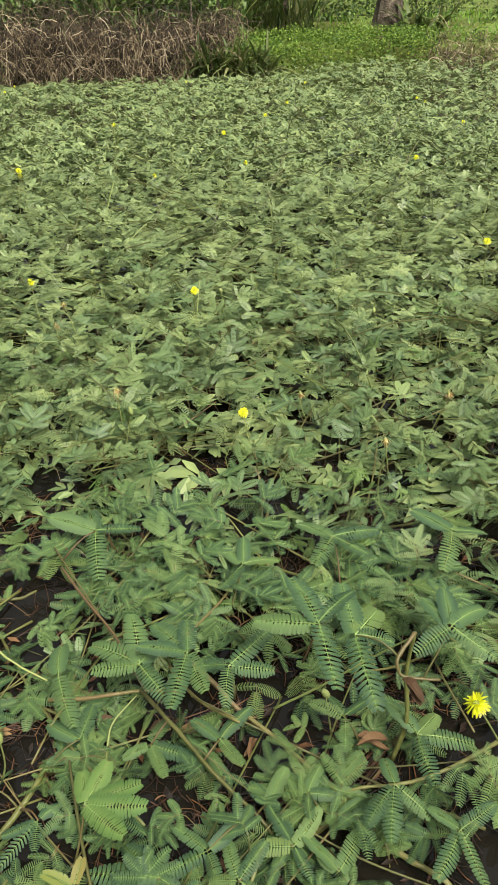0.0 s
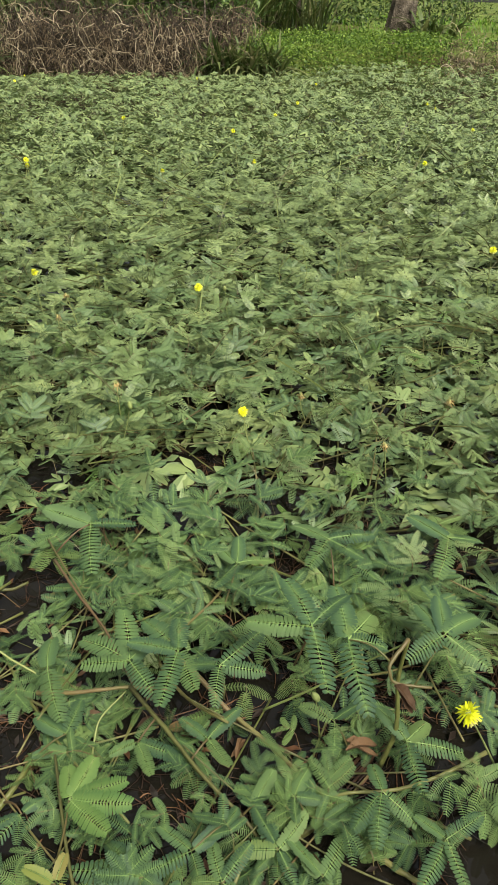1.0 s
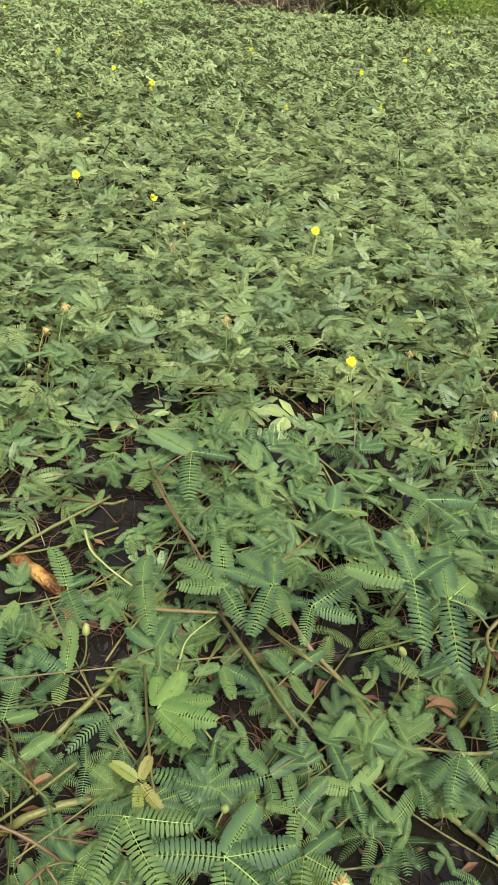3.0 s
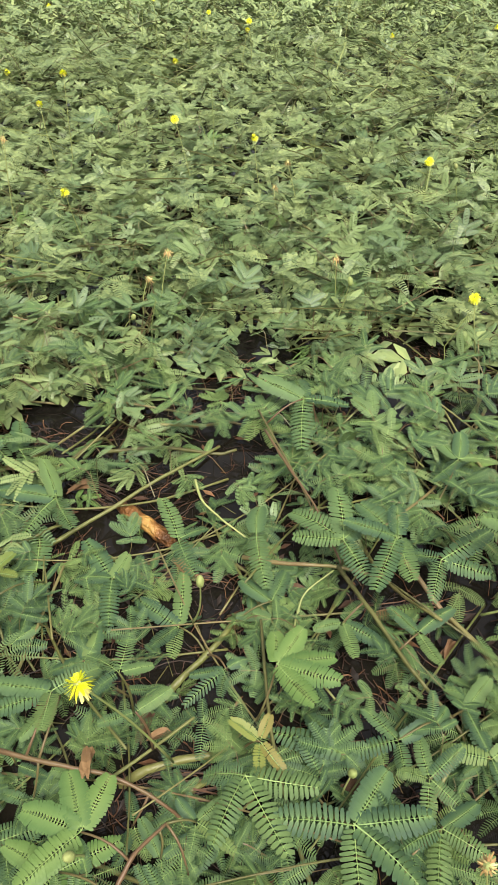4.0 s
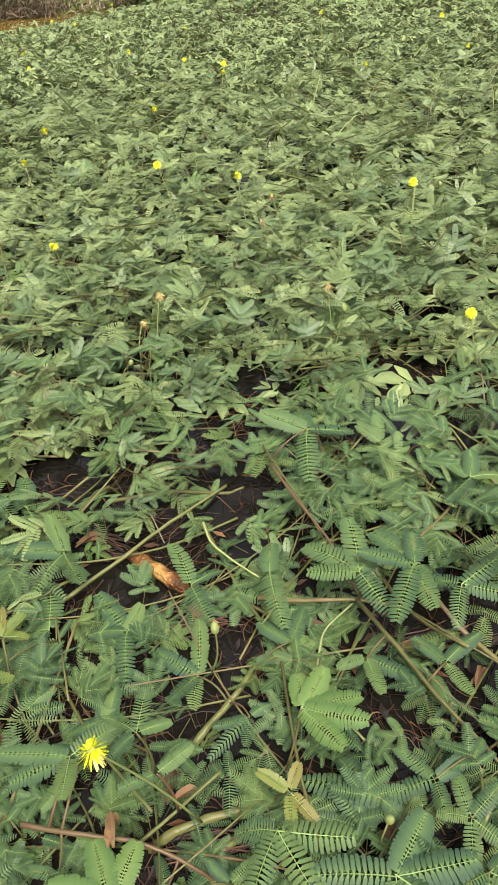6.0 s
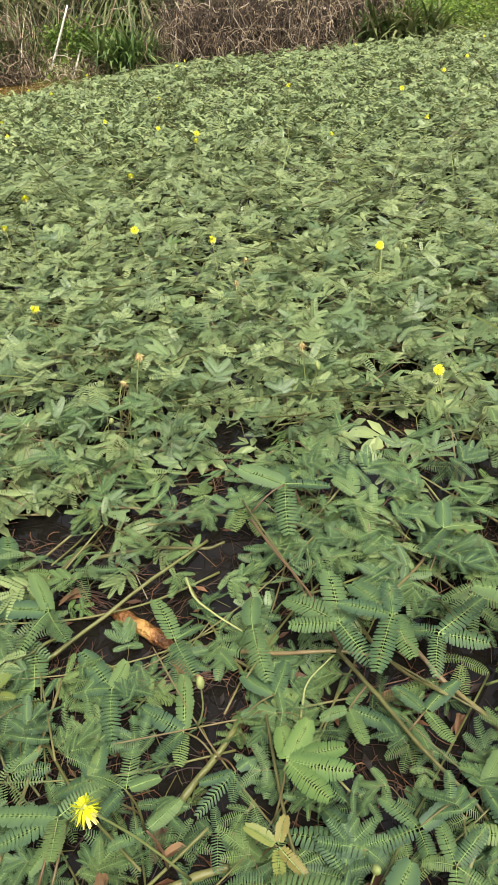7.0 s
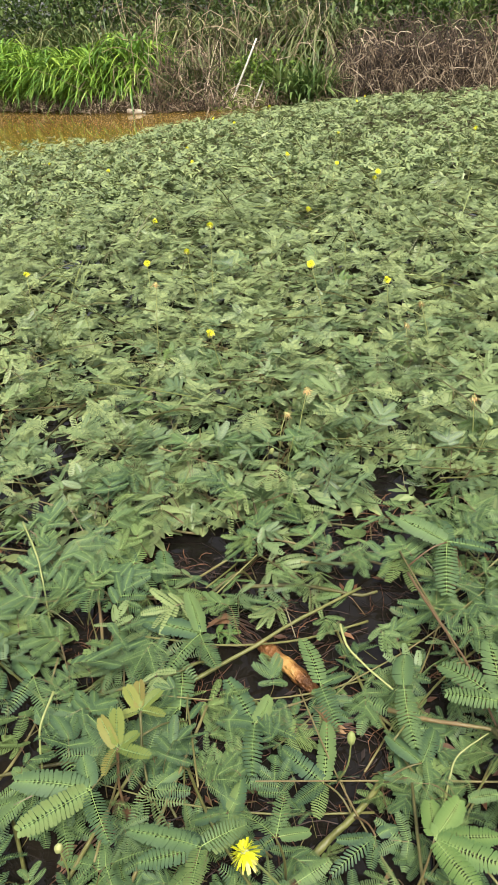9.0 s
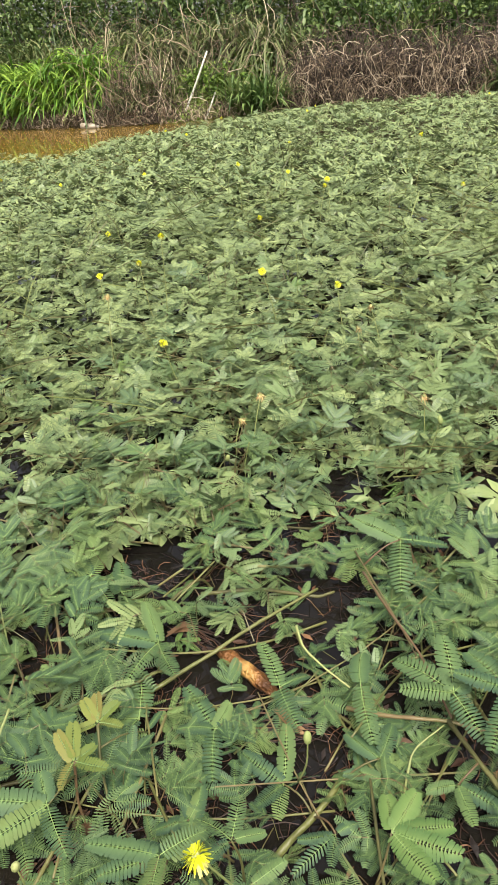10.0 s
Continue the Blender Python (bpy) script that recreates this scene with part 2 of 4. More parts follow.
def grid_object(name, xs, ys, height, mat):
    gx, gy = np.meshgrid(xs, ys)
    v = np.stack([gx.ravel(), gy.ravel(), height(gx, gy).ravel()], 1)
    nx = len(xs)
    i = (np.arange(len(ys) - 1)[:, None] * nx + np.arange(nx - 1)[None]).ravel()
    f = np.stack([i, i + 1, i + nx + 1, i + nx], 1)
    me = flat_mesh(name, v, f, np.zeros(len(f)), [mat])
    me.polygons.foreach_set("use_smooth", np.ones(len(f), bool))
    return new(name, me)


far_steps = np.geomspace(1, 2500, 26)
xs = np.concatenate([-15 - far_steps[::-1], np.arange(-15, 7, 0.2), 7 + far_steps])
ys = np.concatenate([-1.5 - far_steps[::-1], np.arange(-1.5, 15, 0.2), 15 + far_steps])
tagged(grid_object("ground", xs, ys, land, GRASS), "pond bank of brown soil and rough green grass", "ground", kind="structure")
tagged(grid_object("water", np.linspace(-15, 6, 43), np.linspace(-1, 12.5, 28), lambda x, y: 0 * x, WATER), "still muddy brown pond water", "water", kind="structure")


# ---- water mimosa: leaves ----
def outline(s):
    """Leaflet length along a pinna, 0 at its foot, 1 at its tip."""
    return (0.70 + 0.30 * np.sin(0.5 * np.pi * np.clip(s / 0.38, 0, 1))) * (1 - 0.62 * np.clip((s - 0.5) / 0.5, 0, 1) ** 2.2)


# Leaflet outlines: (along, across) points from a narrow foot to a blunt tip, and how pale each is.
FINE = ([(0.0, -0.16), (0.0, 0.16), (0.10, 0.50), (0.10, -0.50), (0.22, 0.95), (0.22, -0.95), (0.72, 1.0), (0.72, -1.0), (0.95, 0.62), (0.95, -0.62)],
        [(0, 3, 2, 1), (3, 5, 4, 2), (5, 7, 6, 4), (7, 9, 8, 6)], (1, 1, 0.7, 0.7, 0.3, 0.3, 0, 0, 0, 0))
PLAIN = ([(0.0, -0.2), (0.0, 0.2), (0.24, 0.9), (0.24, -0.9), (1.0, 0.72), (1.0, -0.72)], [(0, 3, 2, 1), (3, 5, 4, 2)], (1, 1, 0.3, 0.3, 0, 0))
COARSE = ([(0.0, -0.45), (0.0, 0.45), (1.0, 0.85), (1.0, -0.85)], [(0, 3, 2, 1)], (0.5, 0.5, 0, 0))


def pinna(n, length, width, fill, fold, droop, lean, form, rng, ribbed=True):
    """One pinna along +y: n pairs of leaflets on a pale rib. fill: leaflet width against spacing; fold: how far the two rows rise."""
    b = Build()
    step = length / (n + 0.5)
    bend = rng.uniform(-0.12, 0.12)
    shape, faces, pale = form
    shingle = rng.uniform(0.16, 0.30)
    for i in range(n):
        s = (i + 0.3) / n
        for side in (-1, 1):
            ln = width * outline(s) * rng.uniform(0.95, 1.04)
            half = 0.5 * step * fill * rng.uniform(0.93, 1.07)
            tip = lean * (0.5 + 1.3 * s) + rng.uniform(-0.04, 0.04)
            rise = fold + rng.uniform(-0.04, 0.04)
            twist = shingle + rng.uniform(-0.05, 0.05)
            pts = []
            for u, w in shape:
                x, y = u * ln, w * half
                x, y = x * math.cos(tip) - y * math.sin(tip), x * math.sin(tip) + y * math.cos(tip)
                yy = s * length + y
                z = x * math.sin(rise) + w * half * twist - droop * yy * yy / length - 0.14 * x * x / width
                pts.append((side * x * math.cos(rise) + bend * yy * yy / length, yy, z))
            b.foot.update({b.n + k: p for k, p in enumerate(pale) if p})
            b.add(pts, faces if side > 0 else [q[::-1] for q in faces])
    if not ribbed:
        return b
    k = 6 if form is FINE else 3
    ry = np.linspace(-0.06, 0.97, k) * length
    rib = np.stack([bend * ry * ry / length, ry, -droop * ry * ry / length + 0.0003], 1)
    b.tube(rib, np.linspace(0.0006, 0.0002, k), 3, 1)
    return b


def far_pinna(n, length, width, fold, droop, rng):
    """The same for a distance: two saw-edged strips."""
    b = Build()
    y = np.linspace(0, 1, n + 1)
    wide = width * outline(np.clip(y, 0.02, 1)) * np.where(np.arange(n + 1) % 2, 1.2, 0.5)
    mid = np.stack([0 * y, y * length, -droop * y * y * length], 1)
    for side in (-1, 1):
        rim = mid + np.stack([side * wide * math.cos(fold), 0.12 * wide, wide * math.sin(fold)], 1)
        v = np.concatenate([mid, rim])
        f = [(i, i + 1, n + 2 + i, n + 1 + i) for i in range(n)]
        b.add(v, f if side < 0 else [q[::-1] for q in f])
    return b


def fan(pairs, rng, tight=1.0):
    """Places of the pinnae of a leaf: (y along its axis, yaw, pitch)."""
    out = []
    for k in range(pairs):
        spread = np.interp(k / max(1, pairs - 1), [0, 1], [1.35, 0.42]) * tight
        for side in (-1, 1):
            out.append((0.015 * k, -side * (spread + rng.uniform(-0.2, 0.2)), rng.normal(-0.04, 0.22), rng.uniform(0.82, 1.1) * (0.86 if k == 0 else 1.0)))
    return out


def pinna_meshes():
    rng, flat, shut, fresh = np.random.default_rng(3), [], [], []

    def keep(pool, ln, b, mat):
        pool.append(b.mesh("pinna", [mat, RIB]))
        pool[-1]["long"] = ln

    for k in range(9):
        ln = rng.uniform(0.056, 0.070)
        keep(flat, ln, pinna(int(rng.integers(14, 19)), ln, rng.uniform(0.20, 0.235) * ln, rng.uniform(0.88, 1.02) if k % 3 else rng.uniform(0.74, 0.86), rng.uniform(-0.12, 0.2), rng.uniform(0.0, 0.3), rng.uniform(0.08, 0.3), FINE, rng), LEAF)
    for k in range(5):
        ln = rng.uniform(0.052, 0.066)
        keep(shut, ln, pinna(int(rng.integers(14, 19)), ln, rng.uniform(0.20, 0.235) * ln, rng.uniform(0.52, 0.72), rng.uniform(0.1, 0.4), rng.uniform(0.0, 0.25), rng.uniform(0.2, 0.45), FINE, rng), LEAF)
    for k in range(4):
        ln = rng.uniform(0.062, 0.072)
        keep(fresh, ln, pinna(int(rng.integers(15, 20)), ln, 0.235 * ln, rng.uniform(1.0, 1.15), rng.uniform(-0.05, 0.15), rng.uniform(0.0, 0.2), 0.22, FINE, rng), FRESH)
    young = []
    for _ in range(2):
        keep(young, 0.042, pinna(12, 0.042, 0.011, 1.05, 0.5, 0.1, 0.3, FINE, rng), YOUNG)
    return flat, shut, fresh, young


PINNAE, GAPPY, FRESH_PINNAE, YOUNG_PINNAE = pinna_meshes()


def whole_leaves(count, form, mats):
    """Whole leaves in one mesh; with simpler leaflets for plants further out."""
    rng, out = np.random.default_rng(5), []
    for k in range(count):
        whole = Build()
        style = k % 5
        for y, yaw, pitch, s in fan(2 if k % 3 == 0 else 3, rng):
            ln = rng.uniform(0.056, 0.066) * s
            fill = (rng.uniform(0.84, 0.98) if mats[0] is LEAF else rng.uniform(0.98, 1.12)) if style < (2 if mats[0] is LEAF else 4) else rng.uniform(0.76, 0.92) if style < 3 else rng.uniform(0.56, 0.72)
            n = int(rng.integers(13, 16) if mats[0] is LEAF else rng.integers(11, 14))
            b = pinna(n, ln, (rng.uniform(0.195, 0.225) if mats[0] is LEAF else rng.uniform(0.155, 0.19)) * ln, fill, rng.uniform(-0.1, 0.2) + (0.12 if style > 2 else 0), rng.uniform(0, 0.22), 0.2, form, rng, mats[0] is LEAF)
            v, f, m = b.arrays()
            a = place(0, y, 0, yaw, pitch, rng.uniform(-0.35, 0.35))
            v = v @ a[:, :3].T + a[:, 3]
            whole.foot.update({whole.n + i: w for i, w in b.foot.items()})
            whole.v.append(v)
            whole.f += [tuple(i + whole.n for i in q) for q in f]
            whole.m += m.tolist()
            whole.n += len(v)
        whole.tube([(0, 0.03, 0.0), (0, 0, 0), (0, -0.012, -0.012), (0, -0.03, -0.07)], [0.0007, 0.0010, 0.0011, 0.0012], 3, 2)
        out.append(whole.mesh("leaf", mats))
    return out


NEAR_LEAVES, MID_LEAVES = whole_leaves(18, PLAIN, [LEAF, RIB, STEM_RED]), whole_leaves(15, PLAIN, [CANOPY_LIT, RIB, STEM_RED])
LATE_LEAVES = whole_leaves(15, COARSE, [CANOPY_LIT, RIB, STEM_RED])
FRESH_LEAVES = whole_leaves(3, PLAIN, [FRESH, RIB, STEM_RED])


def far_leaf_kinds():
    rng, out = np.random.default_rng(6), []
    for n in [0] * 8 + [4] * 8 + [3] * 8 + [2] * 8:
        vs, fs, count = [], [], 0
        for y, yaw, pitch, s in fan(2 if rng.random() < 0.4 else 3, rng):
            if n:
                v, f, _ = far_pinna(n, 0.058 * s, 0.0105, rng.uniform(-0.15, 0.3), rng.uniform(0, 0.3), rng).arrays()
            else:
                v, f, _ = pinna(8, 0.060 * s, 0.0125, rng.uniform(0.92, 1.12), rng.uniform(-0.1, 0.15), rng.uniform(0, 0.2), 0.2, COARSE, rng, False).arrays()
            a = place(0, y, 0, yaw, pitch, rng.uniform(-0.25, 0.25))
            vs.append(v @ a[:, :3].T + a[:, 3])
            fs.append(np.array(f) + count)
            count += len(v)
        f = np.concatenate(fs)
        out.append((np.concatenate(vs), f, np.zeros(len(f))))
    return out


# ---- how high and how thick the mat stands ----
def canopy(x, y):
    r = np.hypot(x + 0.1, y)
    h = np.interp(r, [0.3, 0.8, 1.3, 2.0, 3.0, 4.5, 7, 10], [0.07, 0.08, 0.11, 0.16, 0.22, 0.27, 0.26, 0.26])
    edge = np.clip((x - mat_edge(y)) / 1.4, 0.25, 1) * np.interp(y, [6.5, 9.0], [1, np.interp(x, [-3, -0.5, 1.5], [0.35, 0.48, 0.92])])
    wave = noise.noise(Vector((x * 0.9, y * 0.9, 0))) * 0.26 + noise.noise(Vector((x * 2.7, y * 2.7, 4))) * 0.22
    return h * edge * (1 + wave)


def mat_edge(y):
    """The mat's side towards the open water."""
    return np.interp(y, [-1, 4.0, 5.3, 6.5, 8.0, 8.8, 12], [-7.0, -5.1, -4.5, -4.2, -4.0, -3.9, -3.9]) + 0.15 * np.sin(4.1 * y)


OPEN = [(-0.64, 0.58, 0.07), (-0.57, 0.73, 0.09), (-0.36, 0.60, 0.06), (-0.55, 0.47, 0.06), (-0.35, 0.36, 0.06), (-0.10, 0.72, 0.07),
        (-0.70, 0.91, 0.08), (-0.02, 0.72, 0.07), (-0.14, 0.60, 0.05), (-0.30, 0.53, 0.06), (0.02, 0.66, 0.06), (-0.35, 0.66, 0.07), (-0.47, 0.80, 0.07), (-0.80, 0.70, 0.06), (-0.48, 0.76, 0.055), (-0.43, 0.73, 0.05), (-0.62, 0.40, 0.05)]


def open_water(x, y):
    return any((x - a) ** 2 + (y - b) ** 2 < 0.6 * r * r for a, b, r in OPEN)


def edge_bed(x, y):
    """The strip at the near edge whose plants are set one by one."""
    return -0.56 < x < 0.26 and 0.28 < y < 0.82


# ---- water mimosa: flowers ----
def flower_head(kind, rng):
    """A head of thin florets: open yellow, or withered and hanging."""
    b = Build()
    count = 84 if kind == "open" else 30
    for i in range(count):
        z = 1 - 1.75 * (i + 0.5) / count
        a = i * 2.39996
        d = np.array([math.sqrt(max(0, 1 - z * z)) * math.cos(a), math.sqrt(max(0, 1 - z * z)) * math.sin(a), z])
        pale = kind == "open" and z < -0.25 and math.cos(a) < 0.3
        long = rng.uniform(0.011, 0.0155) if kind == "open" else rng.uniform(0.008, 0.013)
        side = np.cross(d, (0.3, 0.2, 0.9))
        side *= (0.0015 if kind == "open" else 0.0010) / np.linalg.norm(side)
        sag = np.array([0, 0, -0.004 if kind == "open" else -0.009])
        p0, p1, p2 = 0.003 * d, 0.6 * long * d + sag * 0.2, long * d + sag * rng.uniform(0.3, 1.2)
        b.add([p0 - side * 0.4, p0 + side * 0.4, p1 + side, p1 - side, p2 + side * 0.5, p2 - side * 0.5], [(0, 1, 2, 3), (3, 2, 4, 5)], 1 if pale else 0)
    b.tube([(0, 0, -0.006), (0, 0, -0.003), (0, 0, 0.002), (0, 0, 0.005)], [0.001, 0.004, 0.004, 0.001], 6, 2)
    return b.mesh("flower_head", [PETAL if kind == "open" else WITHER, PALE_PETAL, BUD])


def bud_mesh():
    b = Build()
    b.tube([(0, 0, -0.010), (0, 0, -0.006), (0, 0, 0), (0, 0, 0.006), (0, 0, 0.009)], [0.001, 0.0045, 0.0055, 0.004, 0.0012], 9, 0)
    return b.mesh("flower_bud", [BUD], True)


OPEN_HEADS = [flower_head("open", np.random.default_rng(k)) for k in range(3)]
DEAD_HEADS = [flower_head("withered", np.random.default_rng(k + 9)) for k in range(2)]
BUD_MESH = bud_mesh()


def flower(parent, foot, top, kind="open", size=1.0, rng=RNG):
    """A flower stalk as part of a plant, with its head as a part of the stalk."""
    foot, top = np.array(foot, float), np.array(top, float)
    mid = 0.5 * (foot + top) + rng.uniform(-0.012, 0.012, 3)
    b = Build()
    b.tube(smooth_path([foot, mid, top], 7), np.linspace(0.0016, 0.0010, 7), 5)
    stalk = part("flower_stalk", b.mesh("flower_stalk", [STALK], True), parent, label="thin pale green flower stalk")
    me = {"open": OPEN_HEADS, "withered": DEAD_HEADS, "bud": [BUD_MESH]}[kind]
    word = {"open": "flower_head", "withered": "flower_head", "bud": "flower_bud"}[kind]
    text = {"open": "bright yellow open flower head", "withered": "withered brown flower head", "bud": "closed green flower bud"}[kind]
    lean = rng.uniform(-0.5, 0.5, 2)
    part(word, me[int(rng.integers(len(me)))], stalk, pose(*top, math.degrees(lean[0]), math.degrees(lean[1]), rng.uniform(0, 360)) @ Matrix.Scale(size, 4), text)
    return stalk


# ---- water mimosa: plants ----
def runner(points, thick, k=14, rng=None):
    b = Build()
    path = smooth_path(points, k)
    if rng is not None:
        path[1:-1] += rng.normal(0, 0.08 * thick, (k - 2, 3))
    r = np.linspace(thick, thick * 0.6, k) * (1 + 0.14 * (np.arange(k) % 4 == 0))
    b.tube(path, r, 6)
    return b, path


PLANT_LABEL = "floating water mimosa with feathery blue-green leaves on the pond"
DEAD_PLANT = "water mimosa runner with reddish stems and few leaves"


def new_plant(points, thick, label=PLANT_LABEL):
    b, path = runner(points, thick)
    plant = new("water_mimosa", None)
    tagged(plant, label, "aquatic plant", group="water mimosa plants")
    part("stem", b.mesh("stem", [STEM], True), plant)
    return plant, path


def grow(x, y, heading, length, rng, detail):
    h = canopy(x, y)
    bend = rng.uniform(-0.6, 0.6)
    steps = np.linspace(0, 1, 4)
    pts, px, py = [], x, y
    for s in steps:
        pts.append((px, py, 0.012 + 0.75 * h * s * s))
        px, py = px + length / 3 * math.cos(heading + bend * s), py + length / 3 * math.sin(heading + bend * s)
    edge = edge_bed(x, y)
    plant, path = new_plant(pts, 0.0016 if edge else rng.uniform(0.0020, 0.0036) if detail else 0.0024)
    count = int(length / (0.021 if edge else 0.025))
    for i in range(count):
        k = min(len(path) - 1, int((i + 0.5) / count * len(path)))
        node = path[k]
        side = heading + (1 if i % 2 else -1) * rng.uniform(0.5, 1.5)
        reach = rng.uniform(0.02, 0.075)
        at = np.array([node[0] + reach * math.cos(side), node[1] + reach * math.sin(side), 0])
        hh = canopy(at[0], at[1])
        at[2] = max(0.018, hh * (1 - 0.75 * rng.random() ** 1.6))
        if open_water(at[0], at[1]) and rng.random() < 0.92:
            continue
        if edge_bed(at[0], at[1]):
            if rng.random() < 0.05:
                continue
            at[2] = min(at[2], rng.uniform(0.012, 0.065))
        yaw = side - math.pi / 2 + rng.uniform(-0.6, 0.6)
        tilt, roll = rng.normal(-0.03, 0.32), rng.normal(0, 0.30)
        size = rng.uniform(0.36, 0.74) if edge_bed(at[0], at[1]) else rng.uniform(0.42, 0.88)
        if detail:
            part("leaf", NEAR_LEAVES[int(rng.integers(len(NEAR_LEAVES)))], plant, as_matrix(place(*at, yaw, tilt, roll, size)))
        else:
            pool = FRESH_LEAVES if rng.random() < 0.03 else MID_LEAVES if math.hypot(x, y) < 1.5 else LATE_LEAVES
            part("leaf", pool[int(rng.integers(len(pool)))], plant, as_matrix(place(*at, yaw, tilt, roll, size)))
    return plant, path


NEAR, MID = 0.96, 2.25


def beds():
    """Plants on a shaken grid over the part of the mat that lies nearest."""
    rng = np.random.default_rng(21)
    step = 0.148
    for gx in np.arange(-2.6, 1.5, step):
        for gy in np.arange(0.08, 2.9, step):
            x, y = gx + rng.uniform(-0.09, 0.09), gy + rng.uniform(-0.09, 0.09)
            r = math.hypot(x + 0.05, y)
            side = math.degrees(math.atan2(x, y + 0.35))
            if r > MID or not (-47 if r > 1.4 else -64) < side < (25 if r > 1.4 else 34):
                continue
            if open_water(x, y) and rng.random() < 0.6:
                continue
            plant, path = grow(x, y, rng.uniform(0, 2 * math.pi), rng.uniform(0.34, 0.5), rng, r < NEAR + rng.uniform(-0.2, 0.4))
            if rng.random() < 0.14:
                tip = path[int(rng.integers(4, len(path)))]
                flower(plant, tip, tip + np.array([rng.uniform(-0.03, 0.03), rng.uniform(-0.03, 0.03), rng.uniform(0.05, 0.12)]), "bud" if rng.random() < 0.5 else "withered", 1.0, rng)
    # Low plants pressed between them along the near edge.
    for gx in np.arange(-0.95, 0.5, 0.115):
        for gy in np.arange(0.24, 1.2, 0.115):
            x, y = gx + rng.uniform(-0.05, 0.05), gy + rng.uniform(-0.05, 0.05)
            if not open_water(x, y) and rng.random() < (0.5 if y > 0.8 or x < -0.3 else 0.08):
                grow(x, y, rng.uniform(0, 2 * math.pi), rng.uniform(0.16, 0.26), rng, True)
    # Thick shoots where the grid leaves a hole.
    for x, y, heading in ((-0.36, 1.74, 0.0), (-0.10, 1.62, 2.6), (-0.20, 1.90, -1.3), (-0.05, 1.85, -2.4), (0.34, 2.02, 0.2), (0.50, 1.93, 1.8), (-0.30, 1.62, 0.6)):
        grow(x, y, heading, 0.4, rng, False)


beds()


def far_mat():
    rng = np.random.default_rng(22)
    kinds, picks, stems = far_leaf_kinds(), [], Build()
    # The last rows: a low layer close to the water, and the mat's sides.
    for r0, r1, density, coarse, left, right in ((1.45, 2.1, 260, 0, -52, 27), (2.1, 2.4, 640, 0, -52, 27), (2.4, 3.7, 660, 0, -50, 26), (3.7, 6.5, 440, 1, -50, 26), (6.5, 11.2, 200, 2, -50, 26), (1.3, 6.5, 250, 3, -50, 26), (1.4, 11.2, 105, 3, -90, -52), (1.4, 11.2, 105, 3, 29, 90)):
        a0, a1 = math.radians(left), math.radians(right)
        area = 0.5 * (r1 * r1 - r0 * r0) * (a1 - a0)
        for _ in range(int(area * density)):
            r, a = math.sqrt(rng.uniform(r0 * r0, r1 * r1)), rng.uniform(a0, a1)
            x, y = r * math.sin(a), r * math.cos(a)
            if x > 5.0:
                continue
            if r < 2.4 and (edge_bed(x, y) or open_water(x, y)):
                continue
            if x < mat_edge(y) + rng.uniform(-0.25, 0.25) or y > shore(x) - 0.15 + rng.uniform(-0.3, 0.1):
                continue
            z = max(0.02, canopy(x, y) * (1.08 - 0.85 * rng.random() ** 1.6)) if coarse < 3 or right > 30 else rng.uniform(0.02, 0.35) * canopy(x, y)
            picks.append((int(rng.integers(8)) + 8 * coarse, place(x, y, z, rng.uniform(0, 6.28), rng.normal(-0.02, 0.24), rng.normal(0, 0.22), rng.uniform(0.42, 0.85) * (1.2 if r > 6.5 else 1.5 if coarse == 3 else 1.0))))
            if rng.random() < 0.12 and left in (-50, -52):
                t = rng.uniform(0, 6.28)
                ln = rng.uniform(0.12, 0.38) if r > 2.4 else rng.uniform(0.2, 0.5)
                rise = z * rng.uniform(0.95, 1.35)
                stems.tube(smooth_path([(x, y, z * 0.5), (x + ln * 0.5 * math.cos(t), y + ln * 0.5 * math.sin(t), z * 1.05), (x + ln * math.cos(t), y + ln * math.sin(t), rise)], 5), rng.uniform(0.0011, 0.0024), 3, int(rng.random() < 0.15))
            elif rng.random() < 0.02 and left in (-50, -52):
                stems.tube([(x, y, z * 0.6), (x + rng.uniform(-0.01, 0.01), y, z + 0.05), (x + rng.uniform(-0.03, 0.03), y, z + rng.uniform(0.08, 0.16))], 0.0011, 3, 1)
    mat = new("water_mimosa_mat", scatter("water_mimosa_mat", kinds, picks, [LEAF_FAR_LIT]))
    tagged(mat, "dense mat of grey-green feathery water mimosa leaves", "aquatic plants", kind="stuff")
    part("stems", stems.mesh("stems", [STEM_RED, STALK]), mat)


far_mat()


